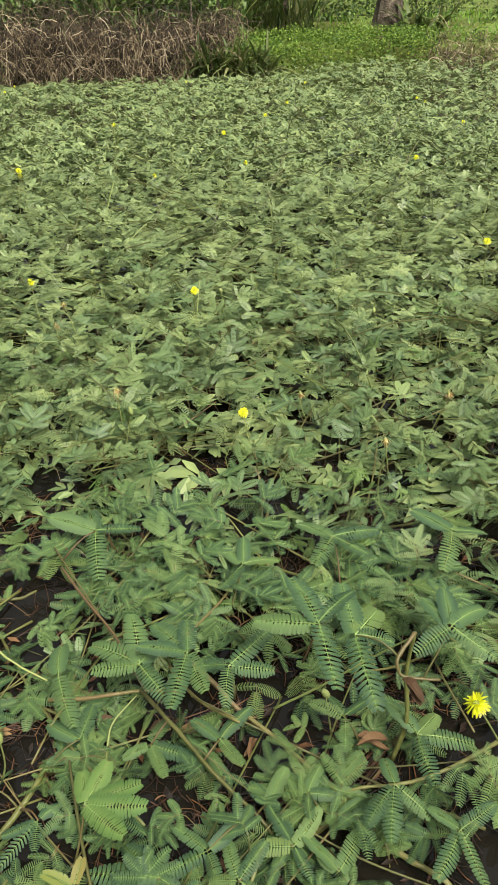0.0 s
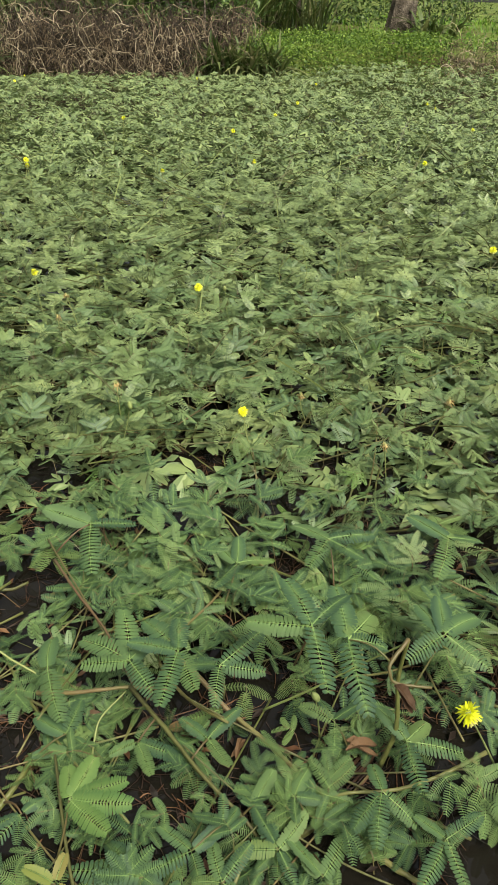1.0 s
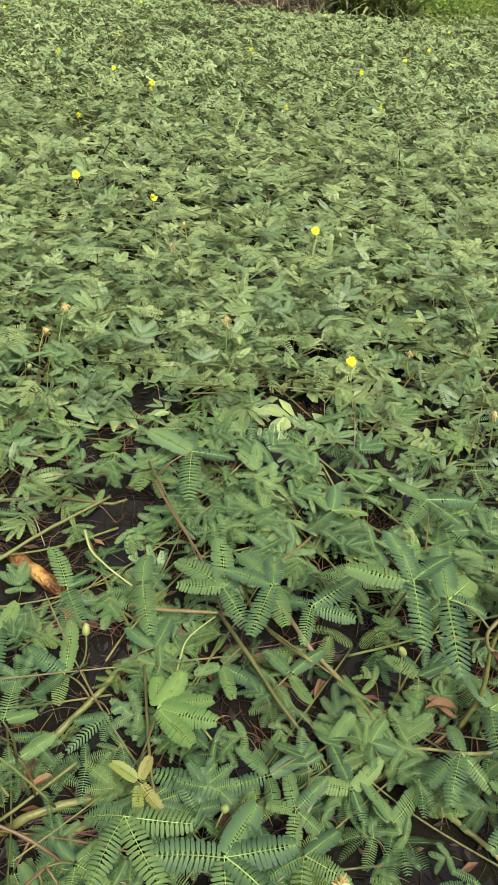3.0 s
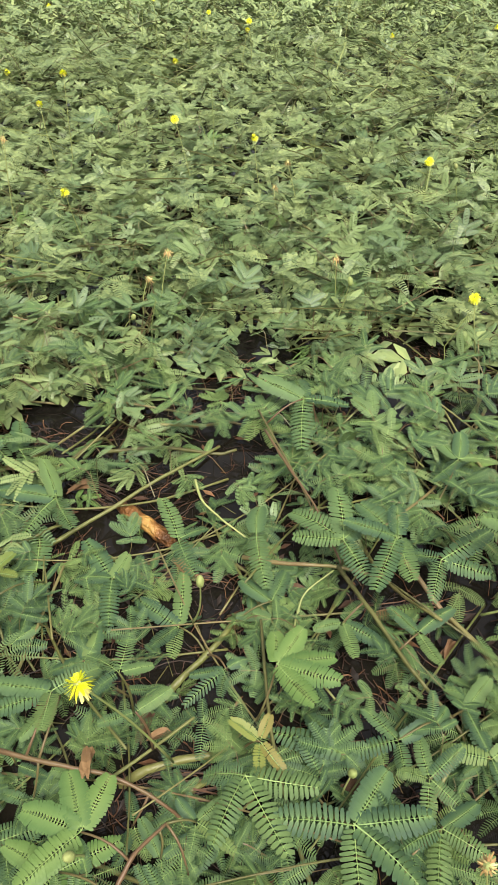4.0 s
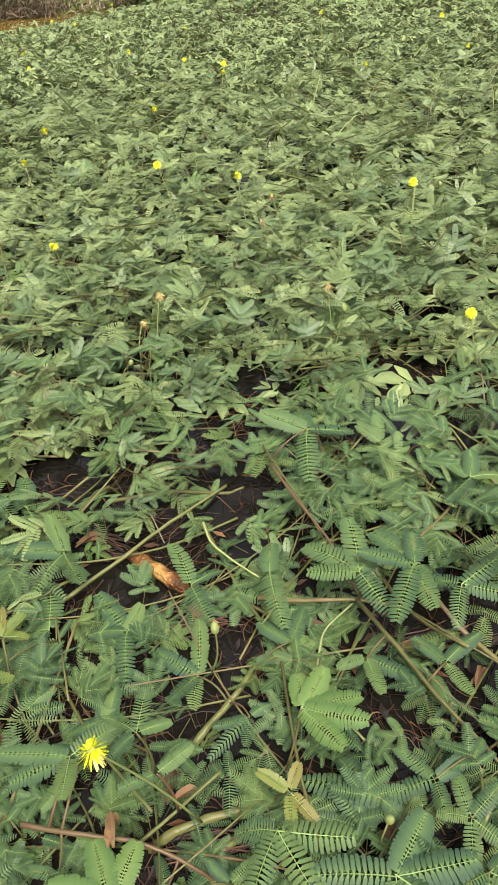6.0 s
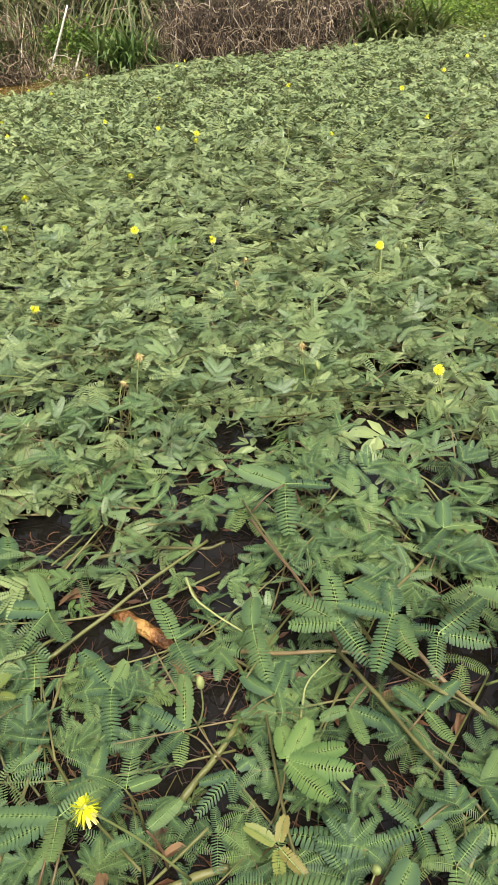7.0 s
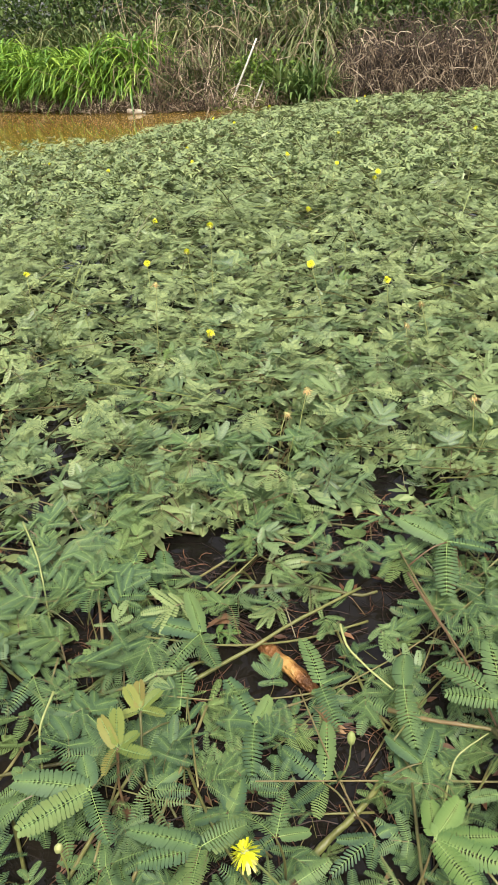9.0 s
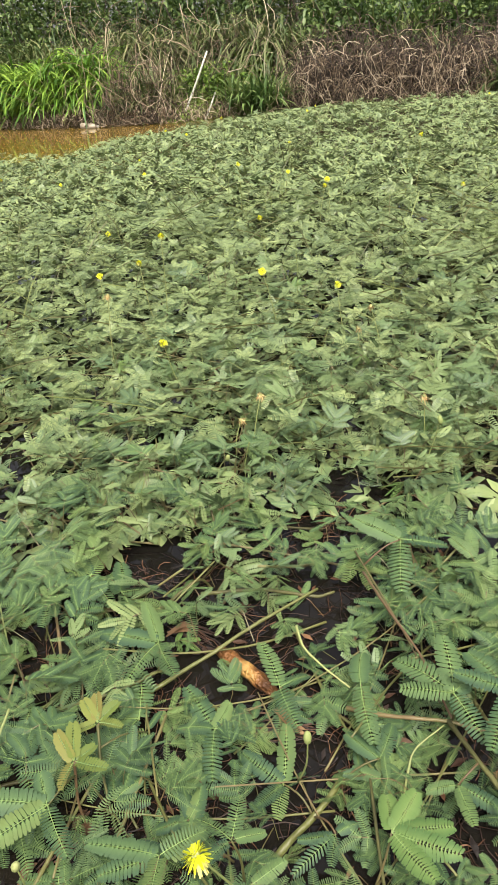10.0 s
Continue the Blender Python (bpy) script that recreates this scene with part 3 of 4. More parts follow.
def hero_plant(points, thick, mat, leaves):
    """A runner with its own leaves: each a place, the (heading, length) of its pinnae, and whether it is young or fresh."""
    rng = np.random.default_rng(int(1000 * abs(points[0][0]) + 37 * len(leaves)))
    points = [np.array(q) for q in points]
    if points[0][2] < 0.035:
        points.insert(0, points[0] + 0.5 * (points[0] - points[1]) * (1, 1, 0) - (0, 0, 0.03))
    if points[-1][2] < 0.055:
        points.append(points[-1] + 0.5 * (points[-1] - points[-2]) * (1, 1, 0) - (0, 0, 0.05))
    b, path = runner(points, 0.85 * thick, 18, rng)
    plant = new("water_mimosa", None)
    text = PLANT_LABEL if len(leaves) > 1 else DEAD_PLANT
    tagged(plant, text, "aquatic plant", group="water mimosa plants")
    part("stem", b.mesh("stem", [mat], True), plant)
    for at, pinnae, young in leaves:
        at = np.array(at)
        near = path[np.argmin(np.linalg.norm(path - at, axis=1))]
        gap = near - at
        far = np.linalg.norm(gap)
        node = near if far < 0.09 else np.array([*(at[:2] + 0.06 * gap[:2] / far), max(0.008, at[2] - 0.07)])
        pb = Build()
        pb.tube(smooth_path([node, 0.5 * (node + at) + (0.004, 0.003, 0.2 * far if far < 0.09 else 0.004), at], 6), np.linspace(0.0017, 0.0011, 6), 5)
        leaf = part("leaf", pb.mesh("leaf", [STEM_RED], True), plant)
        mean = sum(p[1] for p in pinnae) / len(pinnae)
        for k, (heading, length) in enumerate(pinnae):
            pool = FRESH_PINNAE if young == "fresh" else YOUNG_PINNAE if young else (GAPPY if rng.random() < 0.25 else PINNAE)
            me = pool[int(rng.integers(len(pool)))]
            m = as_matrix(place(*at, math.radians(heading), rng.normal(-0.06, 0.10), rng.normal(0, 0.22)))
            length *= 1.12
            wide = (0.35 * length + 0.75 * mean) / me["long"]
            part("pinna", me, leaf, m @ Matrix.Translation((0, 0.004, 0.0006 * k)) @ Matrix.Diagonal((wide, length / me["long"], wide, 1)))
    return plant


# ---- plants at the near edge, one by one ----

hero_plant([(-0.170, 0.713, 0.070), (-0.106, 0.646, 0.060), (-0.052, 0.585, 0.050), (0.014, 0.527, 0.040)], 0.0042, STEM, [
    ((-0.059, 0.481, 0.06), [(113, 0.061), (51, 0.046), (-157, 0.034), (-47, 0.049)], False),
    ((-0.005, 0.390, 0.07), [(-43, 0.052), (121, 0.040), (179, 0.060), (-107, 0.047)], False),
    ((-0.020, 0.445, 0.06), [(87, 0.028), (-179, 0.047), (-118, 0.037), (21, 0.048), (-39, 0.047)], False),
    ((-0.148, 0.634, 0.05), [(-102, 0.057), (-150, 0.042), (108, 0.033), (-19, 0.049)], False),
    ((-0.045, 0.586, 0.05), [(21, 0.042), (-96, 0.028)], False),
    ((0.016, 0.541, 0.06), [(33, 0.038), (-150, 0.041), (-27, 0.049)], False),
    ((0.047, 0.491, 0.05), [(25, 0.064), (-42, 0.052), (87, 0.046), (-154, 0.035)], False),
    ((-0.049, 0.636, 0.06), [(48, 0.046), (-32, 0.059), (-143, 0.041)], False),
])
hero_plant([(-0.310, 0.712, 0.050), (-0.258, 0.705, 0.060), (-0.210, 0.706, 0.070), (-0.165, 0.713, 0.070), (-0.108, 0.716, 0.060)], 0.0042, STEM, [
    ((-0.293, 0.726, 0.09), [(17, 0.072), (-161, 0.070)], False),
    ((-0.096, 0.713, 0.15), [(34, 0.090), (81, 0.061), (-155, 0.055), (168, 0.074), (6, 0.063)], False),
])
hero_plant([(-0.110, 0.763, 0.090), (-0.056, 0.721, 0.070), (-0.021, 0.687, 0.050), (0.042, 0.650, 0.030)], 0.0048, STEM, [
    ((0.086, 0.681, 0.24), [(81, 0.076), (14, 0.088), (-172, 0.081), (-36, 0.077)], False),
    ((-0.019, 0.957, 0.10), [(151, 0.059), (-4, 0.066), (-69, 0.054), (32, 0.060)], False),
])
hero_plant([(-0.349, 0.502, 0.015), (-0.325, 0.544, 0.020), (-0.304, 0.579, 0.030), (-0.297, 0.614, 0.030)], 0.0065, STEM, [
    ((-0.363, 0.578, 0.04), [(71, 0.068), (12, 0.082), (-177, 0.038), (151, 0.040)], False),
    ((-0.248, 0.637, 0.06), [(60, 0.056), (-7, 0.063)], False),
    ((-0.245, 0.619, 0.05), [(92, 0.039), (-58, 0.036)], False),
    ((-0.280, 0.526, 0.05), [(113, 0.039), (-32, 0.028), (-177, 0.030), (145, 0.057)], False),
    ((-0.450, 0.470, 0.05), [(28, 0.060), (12, 0.064), (-106, 0.031)], False),
])
hero_plant([(-0.483, 0.338, 0.090), (-0.430, 0.339, 0.090), (-0.387, 0.345, 0.085), (-0.344, 0.349, 0.080), (-0.286, 0.344, 0.050)], 0.0035, STEM_RED, [
    ((-0.445, 0.412, 0.10), [(153, 0.053), (93, 0.064), (69, 0.035), (-20, 0.053)], False),
    ((-0.441, 0.313, 0.04), [(84, 0.038), (177, 0.029), (-9, 0.029)], False),
    ((-0.476, 0.344, 0.05), [(-89, 0.031), (56, 0.038), (-10, 0.028)], False),
    ((-0.324, 0.321, 0.04), [(176, 0.034), (-136, 0.030), (24, 0.038)], False),
    ((-0.448, 0.404, 0.12), [(94, 0.074), (122, 0.063), (-167, 0.039), (-35, 0.051)], False),
])
hero_plant([(-0.347, 0.385, 0.020), (-0.301, 0.413, 0.022), (-0.240, 0.440, 0.020)], 0.0075, STEM, [
    ((-0.094, 0.361, 0.09), [(96, 0.070), (-66, 0.076), (-20, 0.074), (-166, 0.060), (-113, 0.078)], False),
    ((-0.212, 0.517, 0.10), [(12, 0.048), (-22, 0.055), (-66, 0.062), (-98, 0.066), (-128, 0.056)], "fresh"),
    ((-0.115, 0.454, 0.05), [(82, 0.047), (82, 0.079), (43, 0.066), (-115, 0.028)], False),
    ((-0.353, 0.400, 0.20), [(62, 0.043), (10, 0.049), (-50, 0.030), (143, 0.028)], False),
    ((-0.210, 0.428, 0.08), [(64, 0.034), (-171, 0.030), (-127, 0.034), (-5, 0.028)], True),
])
hero_plant([(-0.302, 0.358, 0.012), (-0.283, 0.379, 0.014), (-0.264, 0.405, 0.012)], 0.0060, STEM, [
    ((-0.215, 0.386, 0.08), [(89, 0.043), (-87, 0.068), (-140, 0.078), (164, 0.064)], False),
    ((-0.323, 0.369, 0.19), [(124, 0.031), (-38, 0.035)], False),
])
hero_plant([(-0.308, 0.240, 0.080), (-0.300, 0.278, 0.090), (-0.281, 0.317, 0.080)], 0.0033, STEM_RED, [
    ((-0.356, 0.280, 0.10), [(80, 0.067), (142, 0.066), (-5, 0.055), (35, 0.064)], "fresh"),
    ((-0.375, 0.252, 0.06), [(82, 0.060), (150, 0.050), (-152, 0.04), (-47, 0.056)], "fresh"),
    ((-0.250, 0.290, 0.04), [(-28, 0.039), (117, 0.040), (29, 0.035)], False),
    ((-0.255, 0.334, 0.06), [(61, 0.028), (-30, 0.032), (-108, 0.043), (-171, 0.028)], False),
    ((-0.418, 0.227, 0.04), [(45, 0.038), (-21, 0.028), (-80, 0.028)], False),
    ((-0.281, 0.294, 0.05), [(47, 0.041), (-37, 0.028), (-149, 0.031)], False),
])
hero_plant([(-0.608, 0.683, 0.030), (-0.547, 0.741, 0.050), (-0.508, 0.798, 0.060), (-0.457, 0.859, 0.070), (-0.410, 0.925, 0.070)], 0.0045, STEM, [
])
hero_plant([(-0.706, 0.785, 0.015), (-0.662, 0.893, 0.030), (-0.637, 0.936, 0.040)], 0.0045, STEM, [
    ((-0.815, 0.851, 0.07), [(49, 0.072), (10, 0.072), (126, 0.062), (-179, 0.089), (-124, 0.070)], False),
    ((-0.745, 0.838, 0.06), [(26, 0.092), (42, 0.092), (-66, 0.050), (-133, 0.060)], False),
])
hero_plant([(-0.400, 0.773, 0.130), (-0.381, 0.742, 0.120), (-0.341, 0.721, 0.110), (-0.304, 0.707, 0.100)], 0.0024, STALK, [
])
hero_plant([(-0.213, 0.636, 0.030), (-0.210, 0.671, 0.050), (-0.174, 0.705, 0.070)], 0.0020, STALK, [
])
hero_plant([(-0.611, 0.881, 0.050), (-0.507, 0.912, 0.060), (-0.407, 0.915, 0.060), (-0.384, 0.936, 0.060)], 0.0045, STEM, [
])
hero_plant([(-0.365, 1.016, 0.090), (-0.302, 0.920, 0.090), (-0.249, 0.847, 0.080), (-0.184, 0.740, 0.070)], 0.0020, STEM_RED, [
    ((-0.288, 1.029, 0.12), [(-173, 0.088), (74, 0.081), (-73, 0.072), (23, 0.092)], False),
])
hero_plant([(-0.507, 0.772, 0.012), (-0.415, 0.730, 0.016), (-0.321, 0.718, 0.030)], 0.0040, STEM, [
    ((-0.414, 0.721, 0.05), [(31, 0.083), (-32, 0.049), (-145, 0.061)], False),
])
hero_plant([(-0.544, 0.701, 0.010), (-0.426, 0.661, 0.012), (-0.458, 0.675, 0.012)], 0.0050, STEM, [
    ((-0.480, 0.624, 0.05), [(47, 0.088), (-5, 0.049), (-163, 0.070), (94, 0.047), (-83, 0.049)], False),
])
hero_plant([(-0.026, 0.695, 0.050), (0.039, 0.641, 0.045), (0.091, 0.588, 0.040), (0.113, 0.574, 0.040)], 0.0042, STEM, [
    ((-0.036, 0.698, 0.14), [(-45, 0.078), (-91, 0.056), (172, 0.046), (76, 0.048)], False),
    ((-0.028, 0.703, 0.04), [(104, 0.059)], False),
])
hero_plant([(0.335, 0.622, 0.070), (0.266, 0.590, 0.060), (0.203, 0.573, 0.050), (0.127, 0.569, 0.050)], 0.0036, STEM, [
])
hero_plant([(0.192, 0.617, 0.040), (0.210, 0.632, 0.100), (0.205, 0.660, 0.170), (0.211, 0.665, 0.240)], 0.0045, STEM, [
    ((0.283, 0.732, 0.18), [(119, 0.057), (-130, 0.060), (-7, 0.073), (-44, 0.083), (17, 0.064)], False),
    ((0.361, 1.022, 0.12), [(42, 0.075), (-73, 0.071), (167, 0.089), (-2, 0.092)], False),
    ((0.144, 1.008, 0.12), [(46, 0.080), (-133, 0.062), (-75, 0.077), (148, 0.066)], False),
])
hero_plant([(0.211, 0.665, 0.240), (0.182, 0.636, 0.220), (0.189, 0.625, 0.200), (0.239, 0.621, 0.200)], 0.0034, STEM_RED, [
    ((0.134, 0.670, 0.23), [(2, 0.092), (-175, 0.084), (-92, 0.045), (-34, 0.087)], False),
    ((0.220, 0.614, 0.10), [(-91, 0.073), (24, 0.053), (-43, 0.053), (-176, 0.056)], False),
    ((0.126, 0.649, 0.09), [(59, 0.044), (13, 0.048), (179, 0.042), (-46, 0.045)], False),
])
hero_plant([(0.028, 0.679, 0.070), (0.095, 0.678, 0.120), (0.155, 0.680, 0.170), (0.213, 0.669, 0.230)], 0.0022, STALK, [
])
hero_plant([(-0.337, 0.952, 0.100), (-0.282, 0.875, 0.100), (-0.220, 0.804, 0.090), (-0.164, 0.708, 0.080)], 0.0030, STEM_RED, [
    ((-0.166, 0.709, 0.13), [(96, 0.058), (53, 0.092), (10, 0.092), (-141, 0.059), (-24, 0.039)], False),
])
hero_plant([(0.173, 0.511, 0.012), (0.205, 0.488, 0.014), (0.243, 0.465, 0.012)], 0.0060, STEM, [
    ((0.256, 0.505, 0.06), [(150, 0.057), (47, 0.036), (-63, 0.052), (-168, 0.060)], False),
])
hero_plant([(0.088, 0.541, 0.010), (0.132, 0.556, 0.012), (0.191, 0.572, 0.012)], 0.0065, STEM, [
    ((0.100, 0.460, 0.05), [(-36, 0.058), (39, 0.028), (36, 0.058)], False),
    ((0.069, 0.555, 0.06), [(81, 0.068), (39, 0.045), (-19, 0.046), (-93, 0.030), (176, 0.028)], False),
    ((0.181, 0.553, 0.08), [(133, 0.052), (-126, 0.048), (7, 0.052), (164, 0.059)], False),
])
hero_plant([(-1.021, 0.819, 0.140), (-0.958, 0.771, 0.120), (-0.938, 0.751, 0.090), (-0.906, 0.710, 0.030)], 0.0022, STALK, [
])
hero_plant([(-0.739, 0.526, 0.120), (-0.735, 0.480, 0.100), (-0.723, 0.451, 0.030)], 0.0022, STALK, [
])
hero_plant([(-0.751, 0.592, 0.030), (-0.682, 0.631, 0.040), (-0.624, 0.672, 0.050), (-0.604, 0.710, 0.050)], 0.0040, STEM, [
    ((-0.610, 0.720, 0.09), [(157, 0.064), (-140, 0.058), (35, 0.074), (83, 0.092)], False),
    ((-0.731, 0.673, 0.06), [(82, 0.061), (33, 0.055), (-47, 0.041), (-117, 0.058), (161, 0.040)], False),
    ((-0.813, 0.564, 0.08), [(179, 0.052), (67, 0.072), (-131, 0.055), (39, 0.064)], False),
    ((-0.731, 0.515, 0.06), [(73, 0.070), (122, 0.032), (-132, 0.068), (21, 0.063)], False),
])
hero_plant([(-0.599, 0.474, 0.130), (-0.602, 0.463, 0.070), (-0.593, 0.455, 0.020)], 0.0025, STEM_RED, [
    ((-0.604, 0.418, 0.12), [(-133, 0.056), (85, 0.059), (44, 0.045), (147, 0.078), (99, 0.089)], False),
    ((-0.599, 0.474, 0.13), [(59, 0.047), (-22, 0.028), (180, 0.031), (-91, 0.036), (35, 0.052)], True),
])
hero_plant([(-0.611, 0.544, 0.110), (-0.594, 0.510, 0.070), (-0.567, 0.477, 0.020)], 0.0024, STEM_RED, [
    ((-0.593, 0.610, 0.05), [(48, 0.092), (23, 0.092), (96, 0.057), (164, 0.056)], False),
    ((-0.571, 0.594, 0.05), [(-170, 0.075), (128, 0.044), (-7, 0.028)], False),
    ((-0.460, 0.490, 0.05), [(27, 0.047), (107, 0.044), (-3, 0.044)], False),
    ((-0.565, 0.484, 0.05), [(-71, 0.039), (31, 0.060), (-16, 0.040)], False),
    ((-0.612, 0.546, 0.11), [(113, 0.028), (55, 0.045), (30, 0.050), (-9, 0.036), (-80, 0.028)], True),
])


# ---- flowers that stand over the mat ----
def lone_flower(x, y, z, kind="open", size=1.0, seed=0):
    rng = np.random.default_rng(seed + 100)
    base = new("mimosa_flower", None)
    text = {"open": "yellow water mimosa flower on a thin upright stalk", "withered": "withered brown water mimosa flower on a stalk", "bud": "green water mimosa bud on a stalk"}[kind]
    tagged(base, text, "flower", group="flowers over the mat")
    foot = (x + rng.uniform(-0.04, 0.04) + (0.08 if y < 0.6 else 0), y + rng.uniform(-0.04, 0.04) + (0.08 if y < 0.6 else 0), max(0.01, 0.25 * z))
    flower(base, foot, (x, y, z), kind, size, rng)
    return base


OPEN_FLOWERS = [(-0.02, 1.36, 0.18), (-0.13, 3.78, 0.38), (-0.64, 3.65, 0.44), (0.09, 4.6, 0.35), (0.74, 3.39, 0.33), (-0.16, 1.93, 0.25), (-0.63, 1.98, 0.26),
                (0.25, 0.53, 0.27), (0.74, 2.24, 0.29), (-0.9, 2.92, 0.38), (0.24, 5.1, 0.36), (-0.35, 0.33, 0.29), (-1.2, 2.03, 0.38), (-1.81, 2.71, 0.21),
                (-1.44, 2.02, 0.25), (-1.1, 2.66, 0.29), (-1.41, 3.27, 0.39), (-2.52, 5.82, 0.34), (-0.96, 1.51, 0.25), (-0.86, 1.99, 0.29)]
MORE_FLOWERS = [(1.18, 5.32, 0.33), (1.17, 5.54, 0.33), (-0.02, 3.3, 0.33), (-0.39, 3.05, 0.33), (0.46, 6.64, 0.33), (-0.54, 6.79, 0.33), (1.93, 9.9, 0.33), (-1.9, 6.15, 0.33),
                (-1.58, 4.61, 0.3), (-1.27, 3.58, 0.3), (-2.34, 4.05, 0.3), (-2.07, 3.59, 0.3), (-0.99, 3.22, 0.3), (-2.55, 5.2, 0.3), (-2.85, 5.47, 0.3), (-2.03, 6.87, 0.3),
                (-3.48, 3.81, 0.2), (-3.4, 4.09, 0.2), (-2.62, 3.61, 0.25), (-1.28, 2.01, 0.3), (1.21, 4.42, 0.33), (-1.66, 1.69, 0.3)]
WITHERED = [(-0.31, 1.45, 0.19), (0.27, 1.24, 0.18), (-0.65, 1.35, 0.21), (-0.50, 1.81, 0.26), (0.44, 1.42, 0.19), (-1.21, 1.69, 0.3)]
for n, (x, y, z) in enumerate(OPEN_FLOWERS):
    lone_flower(x, y, z, "open", 1.05 if y < 1 else 0.85, n)
for n, (x, y, z) in enumerate(MORE_FLOWERS):
    lone_flower(x, y, z, "open", 0.78, n + 40)
for n, (x, y, z) in enumerate(WITHERED):
    lone_flower(x, y, z, "withered", 1.0, n + 80)


# ---- floating debris, log ----
def debris():
    rng = np.random.default_rng(31)
    b = Build()
    for _ in range(9000):
        r, a = math.sqrt(rng.uniform(0.02, 2.6)), rng.uniform(-0.95, 0.5)
        x, y = r * math.sin(a), r * math.cos(a)
        thick = noise.noise(Vector((7 * x, 7 * y, 2)))
        if thick < (-0.05 if y < 0.9 else 0.05):
            continue
        t, ln, curl = rng.uniform(0, 6.28), rng.uniform(0.012, 0.075), rng.normal(0, 1.1)
        p, path = np.array([x, y, rng.uniform(0.0, 0.006 + 0.02 * max(0, thick))]), []
        for k in range(4):
            path.append(p.copy())
            p = p + ln / 3 * np.array([math.cos(t + curl * k / 3), math.sin(t + curl * k / 3), rng.uniform(-0.12, 0.12)])
        b.tube(path, rng.uniform(0.0003, 0.0010), 3)
    # Bundles of split brown fibre.
    for x, y, t in ((0.045, 0.60, 0.6), (-0.06, 0.70, 0.4), (-0.40, 0.68, 0.3), (-0.60, 0.83, -0.3), (-0.30, 0.39, 0.4), (0.16, 0.63, 0.8), (-0.62, 0.40, 1.2)):
        for _ in range(34):
            u, d = rng.normal(0, 0.014), np.array([math.cos(t), math.sin(t), 0])
            p = np.array([x - u * d[1], y + u * d[0], rng.uniform(0.002, 0.016)]) + rng.normal(0, 0.02) * d
            ln = rng.uniform(0.03, 0.09)
            b.tube([p - 0.5 * ln * d, p + (0, 0, rng.uniform(0, 0.004)), p + 0.5 * ln * d + rng.normal(0, 0.006, 3) * (1, 1, 0.2)], rng.uniform(0.0004, 0.0012), 3)
    for _ in range(500):
        r, a = math.sqrt(rng.uniform(0.02, 2.2)), rng.uniform(-0.95, 0.5)
        x, y, t, s = r * math.sin(a), r * math.cos(a), rng.uniform(0, 6.28), rng.uniform(0.005, 0.016)
        q = place(x, y, rng.uniform(0.003, 0.012), t, rng.uniform(-0.2, 0.2), rng.uniform(-0.3, 0.3), s)
        v = np.array([(0, -1, 0), (0.35, -0.2, 0.1), (0, 1, 0), (-0.35, 0.1, 0.1)])
        b.add(v @ q[:, :3].T + q[:, 3], [(0, 1, 2, 3)])
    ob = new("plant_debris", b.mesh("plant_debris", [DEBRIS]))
    tagged(ob, "rotting brown stalks and roots floating on the water", "debris", kind="stuff")


debris()


def log(p, q, r):
    rng = np.random.default_rng(4)
    b = Build()
    path = smooth_path([p, 0.5 * (np.array(p) + q) + (0, 0, 0.006), q], 9)
    b.tube(path, r * (1 + rng.uniform(-0.2, 0.2, 9)) * np.array([0.5, 0.9, 1, 1, 1, 1, 1, 0.9, 0.6]), 9)
    tagged(new("rotten_stem", b.mesh("rotten_stem", [ROTTEN], True)), "short rotten orange-brown stem floating in dark water", "log")


log((-0.55, 0.80, 0.012), (-0.43, 0.74, 0.012), 0.0125)


def dead_leaf(x, y, z, yaw, size):
    """A curled brown scrap of leaf caught on the stems."""
    rng = np.random.default_rng(int(1000 * abs(x) + 7000 * y))
    b = Build()
    for k in range(2):
        s, turn = np.linspace(-1, 1, 6), rng.uniform(-0.3, 0.3) + k * 0.35
        w = 0.30 * (1 - 0.85 * s ** 4) * rng.uniform(0.7, 1.2, 6)
        lift = 0.25 * np.sin(2.2 * s + k) + 0.25 + 0.15 * k
        rows = [np.stack([s * math.cos(turn) - j * w * math.sin(turn), s * math.sin(turn) + j * w * math.cos(turn), lift + abs(j) * w * 0.9], 1) for j in (-1, 0, 1)]
        b.add(np.stack(rows, 1).reshape(-1, 3) * size, [(3 * i + j, 3 * i + j + 1, 3 * i + j + 4, 3 * i + j + 3) for i in range(5) for j in (0, 1)])
    ob = new("dead_leaf", b.mesh("dead_leaf", [HUSK]))
    ob.matrix_basis = pose(x, y, z, 0, 0, yaw)
    tagged(ob, "curled orange-brown dead leaf caught on floating stems", "dead leaf", group="dead leaves")

dead_leaf(-0.334, 0.426, 0.030, 0, 0.016)
dead_leaf(-0.354, 0.431, 0.030, 67, 0.020)
dead_leaf(-0.398, 0.684, 0.020, 134, 0.024)
dead_leaf(-0.377, 0.673, 0.020, 201, 0.016)
dead_leaf(-0.384, 0.351, 0.085, 268, 0.020)
dead_leaf(-0.090, 0.673, 0.020, 335, 0.024)
dead_leaf(-0.006, 0.648, 0.020, 42, 0.016)
dead_leaf(0.199, 0.599, 0.200, 109, 0.020)
dead_leaf(0.168, 0.639, 0.040, 176, 0.024)
dead_leaf(-0.606, 0.463, 0.020, 243, 0.016)
dead_leaf(-0.585, 0.450, 0.020, 310, 0.020)
dead_leaf(-0.625, 0.811, 0.015, 17, 0.024)
dead_leaf(-0.633, 0.380, 0.020, 84, 0.016)
dead_leaf(-0.221, 0.692, 0.015, 151, 0.020)
dead_leaf(-0.099, 0.430, 0.020, 218, 0.024)



